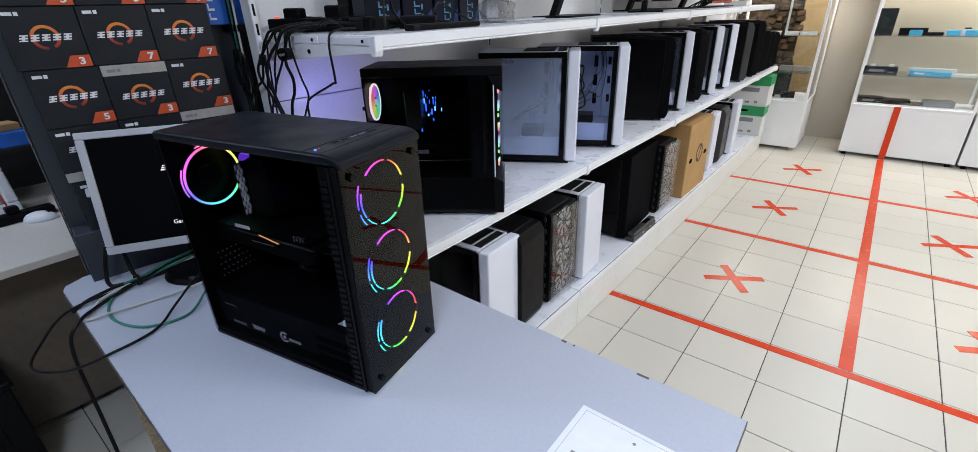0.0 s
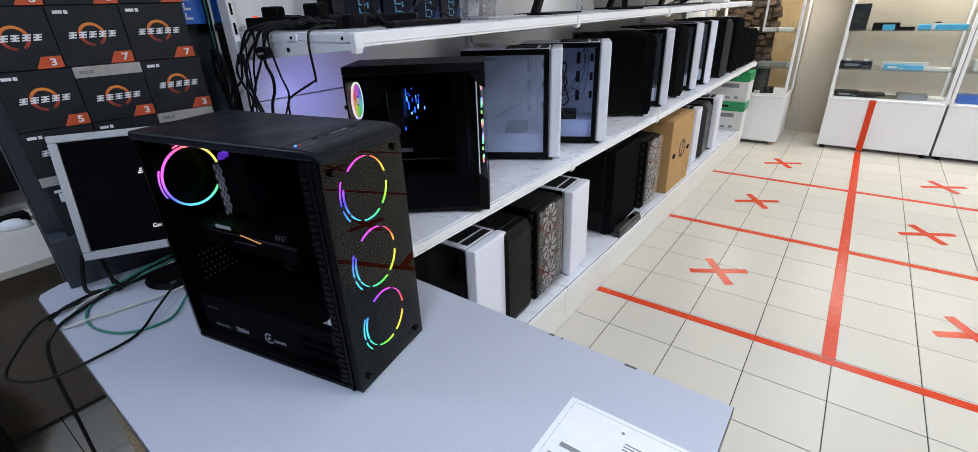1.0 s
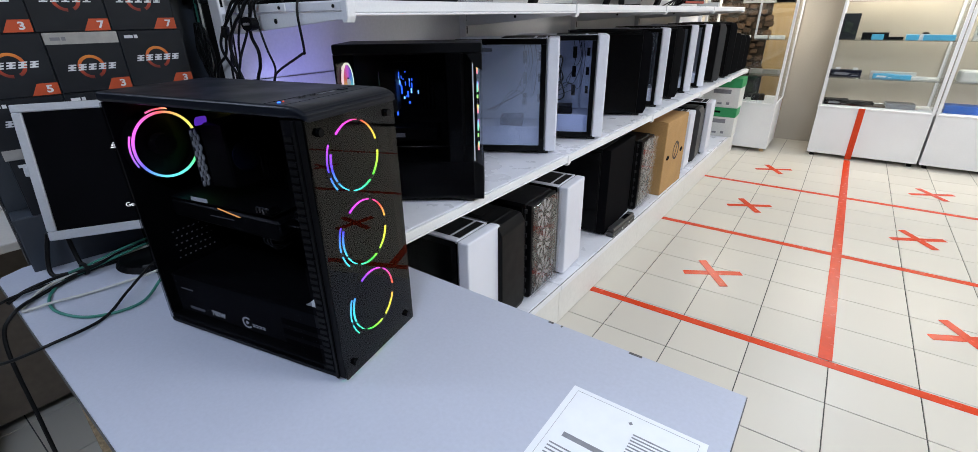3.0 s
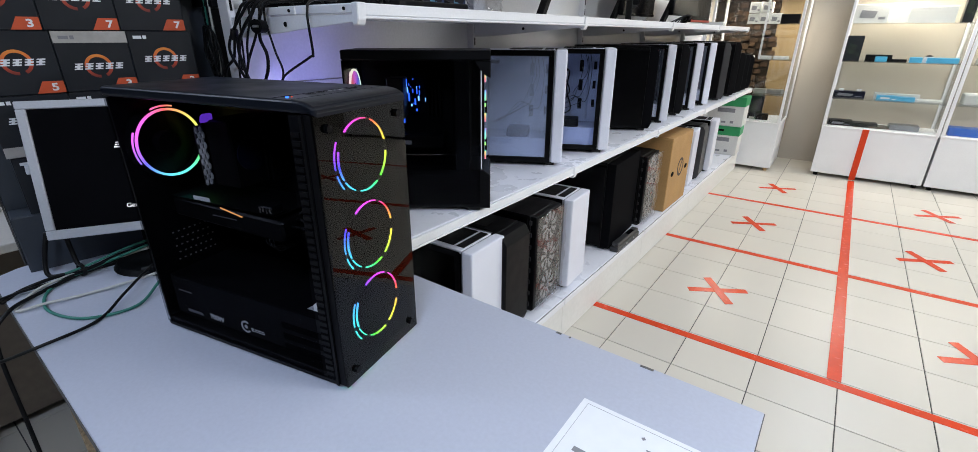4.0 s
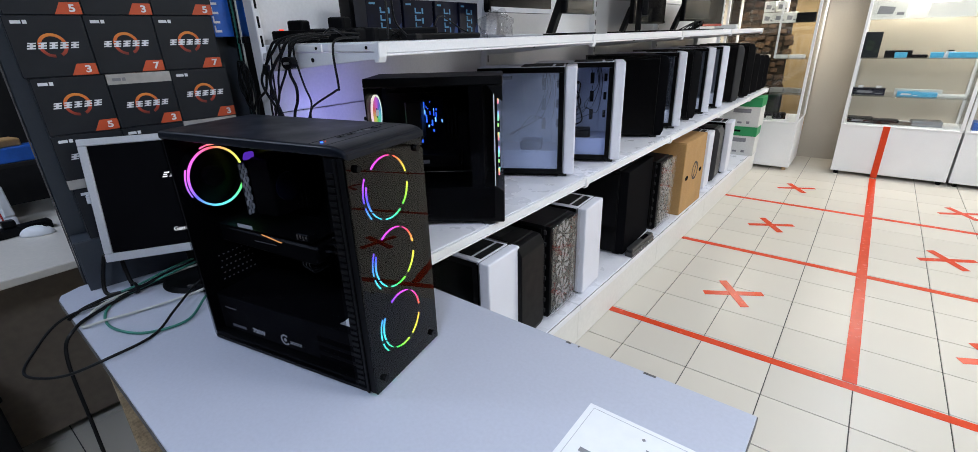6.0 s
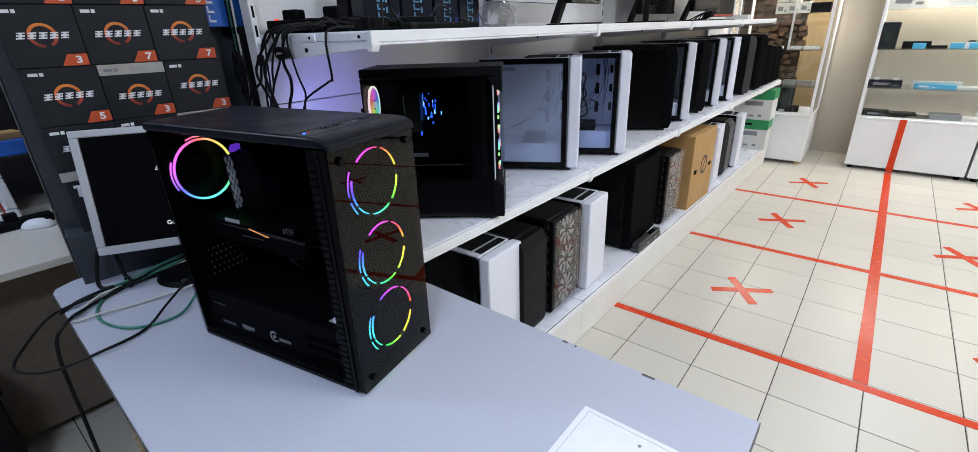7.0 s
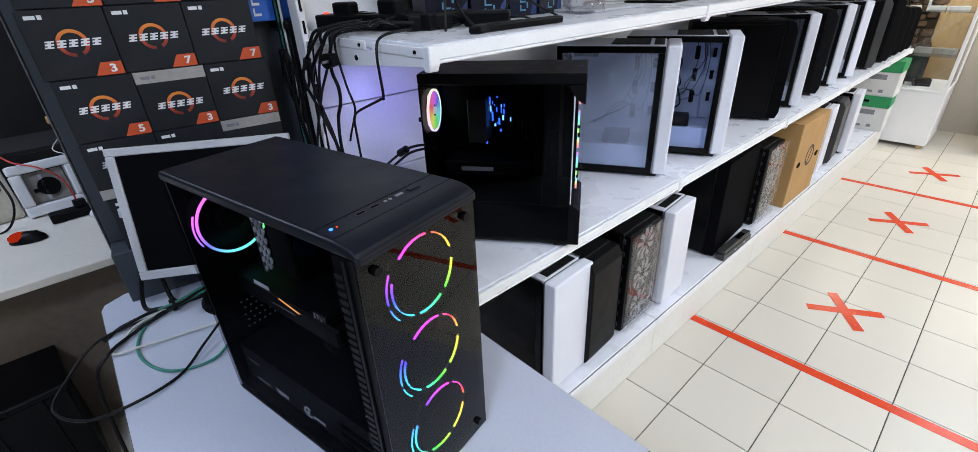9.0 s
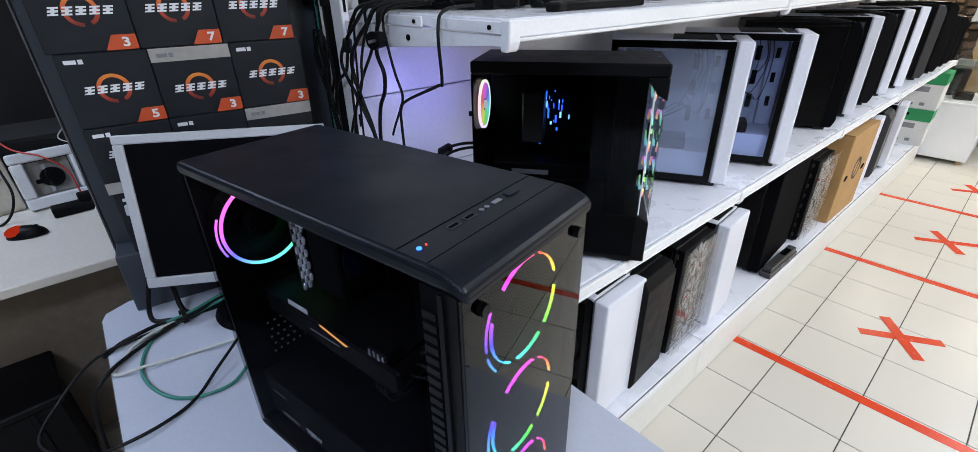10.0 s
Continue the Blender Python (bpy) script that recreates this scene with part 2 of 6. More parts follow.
PALE_GLOW = rainbow("pale ring light", 2.6, 0.2, 1.0, sat=0.25)
FAN_GLOW = rainbow("fan light", 1.5, 0.82, -1.0, sat=0.8)


# ---- building helpers ----
def bm_new():
    return bmesh.new()


def add_box(bm, x0, y0, z0, x1, y1, z1, bevel=0.0, seg=1, m=None):
    vs = [bm.verts.new(c) for c in ((x0, y0, z0), (x1, y0, z0), (x1, y1, z0), (x0, y1, z0), (x0, y0, z1), (x1, y0, z1), (x1, y1, z1), (x0, y1, z1))]
    fs = [bm.faces.new([vs[i] for i in f]) for f in ((3, 2, 1, 0), (4, 5, 6, 7), (0, 1, 5, 4), (1, 2, 6, 5), (2, 3, 7, 6), (3, 0, 4, 7))]
    if bevel:
        es = list({e for f in fs for e in f.edges})
        r = bmesh.ops.bevel(bm, geom=es, offset=bevel, segments=seg, affect="EDGES", profile=0.5)
        vs = list({v for v in vs if v.is_valid} | set(r["verts"]))
    if m is not None:
        bmesh.ops.transform(bm, matrix=m, verts=vs)
    return bm


def box(x0, y0, z0, x1, y1, z1, bevel=0.0, seg=1):
    return add_box(bm_new(), x0, y0, z0, x1, y1, z1, bevel, seg)


def prism(points, axis, a, b, bevel=0.0, seg=1):
    """A flat outline (two coordinates a point) drawn out along one axis from a to b."""
    bm = bm_new()
    put = {"x": lambda p, k: (k, p[0], p[1]), "y": lambda p, k: (p[0], k, p[1]), "z": lambda p, k: (p[0], p[1], k)}[axis]
    lo, hi = [bm.verts.new(put(p, a)) for p in points], [bm.verts.new(put(p, b)) for p in points]
    bm.faces.new(lo[::-1]), bm.faces.new(hi)
    n = len(points)
    for i in range(n):
        bm.faces.new((lo[i], lo[(i + 1) % n], hi[(i + 1) % n], hi[i]))
    bmesh.ops.recalc_face_normals(bm, faces=bm.faces)
    if bevel:
        bmesh.ops.bevel(bm, geom=list(bm.edges), offset=bevel, segments=seg, affect="EDGES", profile=0.5)
    return bm


def cyl(x, y, z, r, h, axis="z", n=20, r2=None, bm=None):
    bm = bm or bm_new()
    turn = {"z": pose(x, y, z), "x": pose(x, y, z, 0, 90, 0), "y": pose(x, y, z, -90, 0, 0)}[axis]
    bmesh.ops.create_cone(bm, cap_ends=True, segments=n, radius1=r, radius2=r if r2 is None else r2, depth=h, matrix=turn @ pose(0, 0, h / 2))
    return bm


def arc(r0, r1, a0, a1, x0, x1, n=24, bm=None):
    """A piece of a flat ring round the x axis, from angle a0 to a1 (degrees, from +y towards +z)."""
    bm = bm or bm_new()
    rows = []
    for i in range(n + 1):
        a = radians(a0 + (a1 - a0) * i / n)
        rows.append([bm.verts.new((x, r * math.cos(a), r * math.sin(a))) for x, r in ((x0, r0), (x1, r0), (x1, r1), (x0, r1))])
    for p, q in zip(rows, rows[1:]):
        for k in range(4):
            bm.faces.new((p[k], q[k], q[(k + 1) % 4], p[(k + 1) % 4]))
    bm.faces.new(rows[0]), bm.faces.new(rows[-1][::-1])
    bmesh.ops.recalc_face_normals(bm, faces=bm.faces)
    return bm


def mesh_of(name, bm, material, smooth=False):
    me = bpy.data.meshes.new(name)
    bm.to_mesh(me)
    bm.free()
    me.materials.append(material)
    if smooth:
        for p in me.polygons:
            p.use_smooth = True
    return me


def part(name, bm, material, parent, label="", at=None, smooth=False):
    ob = new(name, mesh_of(name, bm, material, smooth))
    ob.parent = parent
    if at is not None:
        ob.matrix_basis = at
    return tagged(ob, label) if label else ob


def thing(name, m, label, category, group="", kind=""):
    ob = new(name)
    ob.empty_display_size = 0.05
    ob.matrix_basis = m
    return tagged(ob, label, category, group, kind)


def solo(name, bm, material, label, category, m=None, group="", kind="", smooth=False):
    ob = new(name, mesh_of(name, bm, material, smooth))
    if m is not None:
        ob.matrix_basis = m
    return tagged(ob, label, category, group, kind)


def tube_mesh(points, r, n=8):
    """A round cord that runs smoothly through the points."""
    pts = [Vector(p) for p in points]
    fine = []
    for i in range(len(pts) - 1):
        p0, p1, p2, p3 = pts[max(i - 1, 0)], pts[i], pts[i + 1], pts[min(i + 2, len(pts) - 1)]
        for k in range(8):
            t = k / 8
            fine.append(0.5 * (2 * p1 + (p2 - p0) * t + (2 * p0 - 5 * p1 + 4 * p2 - p3) * t * t + (3 * p1 - p0 - 3 * p2 + p3) * t ** 3))
    fine.append(pts[-1])
    bm = bm_new()
    rings, side = [], Vector((0.3, 0.5, 0.8)).normalized()
    for i, p in enumerate(fine):
        d = (fine[min(i + 1, len(fine) - 1)] - fine[max(i - 1, 0)]).normalized()
        side = (side - d * side.dot(d))
        side = side.normalized() if side.length > 1e-4 else d.orthogonal().normalized()
        up = d.cross(side)
        rings.append([bm.verts.new(p + r * (math.cos(a) * side + math.sin(a) * up)) for a in (2 * math.pi * k / n for k in range(n))])
    for a, b in zip(rings, rings[1:]):
        for k in range(n):
            bm.faces.new((a[k], a[(k + 1) % n], b[(k + 1) % n], b[k]))
    bm.faces.new(rings[0][::-1]), bm.faces.new(rings[-1])
    return bm


def cord(name, points, r, material, label, category="cable"):
    return solo(name, tube_mesh(points, r), material, label, category, smooth=True)


def letters(text, size, material, parent, at, name="lettering", extrude=0.0004, bold=0.0):
    c = bpy.data.curves.new(name, "FONT")
    c.body, c.size, c.extrude, c.align_x, c.align_y = text, size, extrude, "CENTER", "CENTER"
    c.offset = bold
    ob = bpy.data.objects.new(name, c)
    me = bpy.data.meshes.new_from_object(ob)
    bpy.data.objects.remove(ob), bpy.data.curves.remove(c)
    me.materials.clear()
    me.materials.append(material)
    o = new(name, me)
    o.parent, o.matrix_basis = parent, at
    return o


# ---- room ----
solo("wall_end", box(-2.6, 6.15, 0, 5.0, 6.30, 2.75), WALL_PAINT, "beige painted end wall behind the showcases", "wall", kind="structure")
solo("wall_rack", box(-0.62, 0.62, 0, -0.46, 6.15, 2.75), WALL_PAINT, "pale partition wall behind the shelving", "wall", kind="structure")
solo("wall_workshop", box(-2.6, -3.2, 0, -2.45, 6.15, 2.75), CORNER_SHADE, "wall of the workshop corner, coloured near black for its shade", "wall", kind="structure")
solo("wall_near", box(-2.6, -3.35, 0, 5.0, -3.2, 2.75), WALL_DARK, "dark grey wall at the near end", "wall", kind="structure")
solo("wall_aisle", box(5.0, -3.35, 0, 5.15, 6.30, 2.75), WALL_PAINT, "beige wall across the aisle", "wall", kind="structure")
solo("ceiling", box(-2.6, -3.35, 2.75, 5.15, 6.30, 2.87), CEILING_PAINT, "plain white ceiling", "ceiling", kind="structure")
floor = solo("floor", box(-2.6, -3.35, -0.10, 5.15, 6.30, -0.004), GROUT, "cream square tiles with dark thin joints", "floor", kind="structure")


def ceiling_lamp(x, y):
    t = thing("ceiling_lamp", pose(x, y, 2.75), "square white ceiling lamp", "lamp", "ceiling lamps")
    bm = box(-0.3, -0.3, -0.09, 0.3, 0.3, -0.002, 0.004)
    part("housing", bm, WHITE_METAL, t)
    part("diffuser", box(-0.27, -0.27, -0.096, 0.27, 0.27, -0.092), FIXTURE_GLOW, t)


for lx, ly in LAMPS:
    ceiling_lamp(lx, ly)

# ---- marking tape ----
def tape(x0, y0, x1, y1, w, label, group="floor tape", z=0.0):
    d = Vector((x1 - x0, y1 - y0))
    n = max(2, int(d.length / 0.12))
    bm = bm_new()
    u = d.normalized()
    v = Vector((-u.y, u.x))
    rows = []
    for i in range(n + 1):
        p = Vector((x0, y0)) + d * i / n
        k = w / 2 * (1 + 0.04 * noise.noise((p.x * 7, p.y * 7, 0)))
        rows.append([bm.verts.new((*(p + v * s * k), z + h)) for s, h in ((-1, 0.0002), (1, 0.0002), (1, 0.0011), (-1, 0.0011))])
    for a, b in zip(rows, rows[1:]):
        for k in range(4):
            bm.faces.new((a[k], b[k], b[(k + 1) % 4], a[(k + 1) % 4]))
    bm.faces.new(rows[0]), bm.faces.new(rows[-1][::-1])
    bmesh.ops.recalc_face_normals(bm, faces=bm.faces)
    return bm


for ty, x0 in ((1.803, 0.116), (3.003, 0.129), (4.203, 0.141)):
    solo("floor_tape", tape(x0, ty, 4.4, ty, 0.046, ""), TAPE, "long red tape line stuck across the floor tiles", "tape", group="tape lines")
solo("floor_tape", tape(1.193, 1.83, 1.193, 5.47, 0.052, "", z=0.0012), TAPE, "wide red tape line running along the aisle", "tape", group="tape lines")


def tape_cross(x, y, a):
    t = thing("tape_cross", pose(x, y, 0, 0, 0, a), "red tape cross stuck on the floor tiles", "tape", "tape crosses")
    part("strip", tape(-0.16, 0.0, 0.16, 0.004, 0.045, ""), TAPE, t)
    part("strip", tape(0.012, -0.15, -0.012, 0.15, 0.045, "", z=0.0012), TAPE, t)


for cx, cy, ca in ((0.625, 2.35, 30), (0.612, 3.612, 28), (0.639, 4.748, 26), (1.613, 3.548, 27), (1.772, 4.664, 27), (1.714, 2.358, 27), (2.75, 2.4, 30), (2.7, 3.6, 27)):
    tape_cross(cx, cy, ca)

# ---- shelving ----
RACK = pose(0.105, 0, 0, 0, 0, -0.6)
BAYS = [0.39, 1.42, 2.45, 3.48, 4.51]
END = 5.28
S2, S3, BASE = 0.84, 1.405, 0.212
rack = thing("display_rack", RACK, "long white metal display shelving with two tiers above a base", "shelving")
starts = BAYS + [END]
for y0, y1 in zip(starts, starts[1:]):
    part("base_deck", box(-0.53, y0 + 0.002, BASE - 0.03, 0.002, y1 - 0.002, BASE, 0.003), WHITE_DECK, rack)
    part("groove", box(0.0022, y0 + 0.002, BASE - 0.026, 0.0055, y1 - 0.002, BASE - 0.004), EDGE_BAND, rack)
    part("front_lip", box(0.0058, y0 + 0.002, BASE - 0.03, 0.013, y1 - 0.002, BASE - 0.002, 0.002), WHITE_METAL, rack)
    part("kick_plate", box(-0.012, y0 + 0.001, 0.005, 0.004, y1 - 0.001, BASE - 0.033, 0.001), KICK_CREAM, rack)
    for z, tall in ((S2, y1), (S3, y1)):
        if z == S3 and y0 > 4.5:
            continue
        shelf = part("shelf", box(-0.30, y0 + 0.003, z - 0.021, 0.0025, y1 - 0.003, z, 0.002), WHITE_DECK, rack)
        part("rear_deck", box(-0.53, y0 + 0.003, z - 0.021, -0.302, y1 - 0.003, z - 0.001, 0.002), WHITE_DECK, rack)
        part("front_rail", box(0.007, y0 + 0.003, z - 0.025, 0.017, y1 - 0.003, z - 0.001, 0.002), WHITE_METAL, shelf)
        part("lower_lip", box(0.0075, y0 + 0.003, z - 0.031, 0.0195, y1 - 0.003, z - 0.0255, 0.0015), WHITE_METAL, shelf)
    for z0, z1 in ((0.0, 0.46), (0.463, 0.72), (0.723, 0.985), (0.988, 1.205), (1.208, 1.60), (1.603, 2.0), (2.003, 2.2)):
        part("back_panel", box(-0.548, y0 + 0.004, z0, -0.532, y1 - 0.004, z1, 0.003), PANEL_GLOSS, rack)
for y in starts:
    top = 2.2
    bm = box(-0.55, y - 0.018, 0.0, -0.50, y + 0.0, top, 0.002)
    post = part("upright", bm, WHITE_METAL, rack)
    slots = bm_new()
    for k in range(40):
        add_box(slots, -0.4995, y - 0.012, 0.25 + 0.05 * k, -0.4985, y - 0.006, 0.28 + 0.05 * k)
    tagged(part("slots", slots, BLACK_STEEL, post), kind="stuff")
    for z in (S2, S3):
        if z == S3 and y > 5:
            continue
        bm = prism([(-0.50, z - 0.072), (-0.42, z - 0.070), (-0.02, z - 0.038), (0.004, z - 0.038), (0.004, z - 0.0215), (-0.50, z - 0.0215)], "y", y - 0.012, y - 0.006, 0.001)
        br = part("bracket", bm, WHITE_METAL, rack)
        bm = box(-0.47, y - 0.017, z - 0.020, -0.20, y - 0.0125, z - 0.003, 0.001)
        add_box(bm, -0.17, y - 0.017, z - 0.020, 0.004, y - 0.0125, z - 0.003, 0.001)
        part("side_plate", bm, WHITE_METAL, br)
        for bx, by, bz, rad in ((-0.22, -0.0195, -0.0115, 0.0035), (-0.02, -0.0195, -0.0115, 0.0035), (-0.25, -0.0145, -0.040, 0.0055)):
            part("bolt", cyl(bx, y + by, z + bz, rad, 0.003, "y", 10), BLACK_STEEL, br)
        part("clip", prism([(0.002, z - 0.044), (0.016, z - 0.044), (0.022, z - 0.032), (0.0225, z - 0.0), (0.002, z - 0.0)], "y", y - 0.017, y + 0.006, 0.002), WHITE_METAL, br)
part("end_panel", box(-0.53, END + 0.001, 0.0, 0.0, END + 0.014, BASE, 0.002), WHITE_METAL, rack)


# ---- computer cases on the shelving ----
def corner_pose(x, y, z, a, d, w):
    """Pose of a case whose front corner on its left side stands at (x, y)."""
    c = Matrix.Rotation(radians(a), 2) @ Vector((d / 2, -w / 2))
    return pose(x - c.x, y - c.y, z, 0, 0, a)


def case_feet(t, d, w):
    for sx in (-1, 1):
        for sy in (-1, 1):
            part("foot", box(sx * (d / 2 - 0.05) - 0.02, sy * (w / 2 - 0.025) - 0.012, 0, sx * (d / 2 - 0.05) + 0.02, sy * (w / 2 - 0.025) + 0.012, 0.015, 0.003), RUBBER, t)


def white_case(x, y, z, a, label, group, d=0.40, w=0.205, h=0.45, inside=WHITE_INSIDE, window=None, shroud=WHITE_PLASTIC, bundle=False):
    t = thing("computer_case", corner_pose(x, y, z, a, d, w), label, "computer case", group)
    case_feet(t, d, w)
    X, Y, z0 = d / 2, w / 2, 0.014
    part("front_panel", box(X - 0.045, -Y, z0, X, Y, h, 0.006, 2), WHITE_PLASTIC, t)
    seam = box(X - 0.049, -Y + 0.003, z0 + 0.004, X - 0.0455, Y - 0.003, h - 0.004)
    part("seam", seam, BRUSHED, t)
    B = X - 0.05
    part("roof", box(-X, -Y + 0.004, h - 0.012, B, Y, h, 0.002), WHITE_PLASTIC, t)
    part("base", box(-X, -Y + 0.004, z0, B, Y, z0 + 0.012, 0.002), BLACK_PLASTIC, t)
    part("right_wall", box(-X, Y - 0.004, z0 + 0.012, B, Y, h - 0.012), WHITE_PLASTIC, t)
    part("rear_wall", box(-X, -Y + 0.004, z0 + 0.012, -X + 0.004, Y - 0.004, h - 0.012), BLACK_STEEL, t)
    tray = part("motherboard_tray", box(-X + 0.005, Y - 0.035, z0 + 0.10, B - 0.06, Y - 0.031, h - 0.014), inside, t)
    part("drive_bracket", box(B - 0.055, Y - 0.04, z0 + 0.10, B - 0.003, Y - 0.034, h - 0.014, 0.002), inside, t)
    cut = bm_new()
    for k in range(3):
        zz = z0 + 0.16 + 0.085 * k
        add_box(cut, B - 0.10, Y - 0.0365, zz, B - 0.082, Y - 0.0355, zz + 0.05)
        add_box(cut, B - 0.036, Y - 0.042, zz + 0.01, B - 0.022, Y - 0.041, zz + 0.045)
    add_box(cut, -X + 0.03, Y - 0.0365, h - 0.06, -X + 0.12, Y - 0.0355, h - 0.045)
    part("cable_slots", cut, BLACK_INSIDE, tray)
    part("supply_shroud", box(-X + 0.005, -Y + 0.012, z0 + 0.013, B - 0.003, Y - 0.005, z0 + 0.098, 0.002), shroud, t)
    part("drive_box", box(-X + 0.17, -Y + 0.02, z0 + 0.0985, -X + 0.26, -Y + 0.11, z0 + 0.135, 0.004), BLACK_PLASTIC, t)
    fan = cyl(-X + 0.004, -0.005, h - 0.10, 0.058, 0.022, "x", 24)
    part("rear_fan", fan, BLACK_INSIDE, t)
    frame_bm = bm_new()
    for c in ((-X, z0 + 0.001, B, z0 + 0.024), (-X, h - 0.022, B, h - 0.001), (-X, z0 + 0.0245, -X + 0.018, h - 0.0225), (B - 0.02, z0 + 0.0245, B, h - 0.0225)):
        add_box(frame_bm, c[0], -Y - 0.0065, c[1], c[2], -Y - 0.0048, c[3])
    pane = part("side_glass", box(-X + 0.001, -Y - 0.0045, z0 + 0.002, B - 0.001, -Y - 0.0015, h - 0.002, 0.0006), window or CASE_GLASS, t)
    pane.visible_shadow = False
    part("glass_border", frame_bm, DARK_GLOSS, t)
    for v0, v1 in ((0.055, 0.088), (0.10, 0.225)):
        part("top_vent", box(X - v1, -0.074, h + 0.0002, X - v0, 0.074, h + 0.003, 0.001), MESH_BLACK, t)
    rng = random.Random(round(y * 100))
    for k in range(4):
        x1, zz = B - 0.05 - 0.012 * k - rng.uniform(0, 0.012), h - 0.03
        pts = [(x1, Y - 0.05, zz), (x1 + 0.01, Y - 0.06, zz - 0.08), (x1 - 0.01 - 0.022 * k * rng.random(), Y - 0.07, z0 + 0.20 + 0.03 * k * rng.random()), (x1 - 0.1 * rng.random(), Y - 0.09, z0 + 0.18 + rng.uniform(0, 0.05)), (x1 - 0.16, Y - 0.08, z0 + 0.14)]
        part("loose_wire", tube_mesh(pts, 0.0013, 6), CABLE_BLACK, t, smooth=True)
    if bundle:
        part("cooler", box(-X + 0.03, Y - 0.11, h - 0.19, -X + 0.15, Y - 0.036, h - 0.04, 0.006, 2), BLACK_INSIDE, t)
        for k in range(7):
            x1 = -X + 0.13 + 0.009 * k + rng.uniform(-0.004, 0.004)
            low = z0 + 0.15 + rng.uniform(0, 0.10)
            pts = [(x1 - 0.03, Y - 0.06, h - 0.05 - 0.008 * k), (x1 + 0.02, Y - 0.075, h - 0.10), (x1 + 0.03 * rng.random(), Y - 0.085, low + 0.09), (x1 + 0.035, Y - 0.08, low), (x1 - 0.02, Y - 0.07, low - 0.03)]
            part("cable_bundle", tube_mesh(pts, 0.0034, 6), CABLE_BLACK, t, smooth=True)
    return t


def black_case(x, y, z, a, label, group, d=0.42, w=0.20, h=0.45, front=BLACK_PLASTIC, square=False):
    t = thing("computer_case", corner_pose(x, y, z, a, d, w), label, "computer case", group)
    case_feet(t, d, w)
    X, Y, z0 = d / 2, w / 2, 0.014
    part("body", box(-X, -Y, z0, X - 0.05, Y, h - 0.012, 0.003), BLACK_STEEL, t)
    part("side_panel", box(-X + 0.006, -Y - 0.0045, z0 + 0.008, X - 0.055, -Y - 0.0005, h - 0.022, 0.002), DARK_GLOSS, t)
    bm = box(X - 0.05, -Y - 0.002, z0, X, Y + 0.002, h - 0.002, 0.004, 2) if square else prism([(X - 0.05, z0), (X - 0.012, z0), (X, z0 + 0.03), (X, h - 0.04), (X - 0.02, h - 0.006), (X - 0.05, h - 0.002)], "y", -Y - 0.002, Y + 0.002, 0.004, 2)
    part("front_panel", bm, front, t)
    part("roof", box(-X, -Y + 0.001, h - 0.0115, X - 0.051, Y - 0.001, h, 0.003), BLACK_PLASTIC, t)
    part("top_vent", box(-X + 0.05, -Y + 0.04, h + 0.0002, X - 0.12, Y - 0.04, h + 0.003, 0.001), MESH_BLACK, t)
    part("trim", box(X - 0.0525, -Y - 0.0025, z0 + 0.006, X - 0.0505, Y + 0.0025, h - 0.016), CABLE_BLACK, t)
    return t


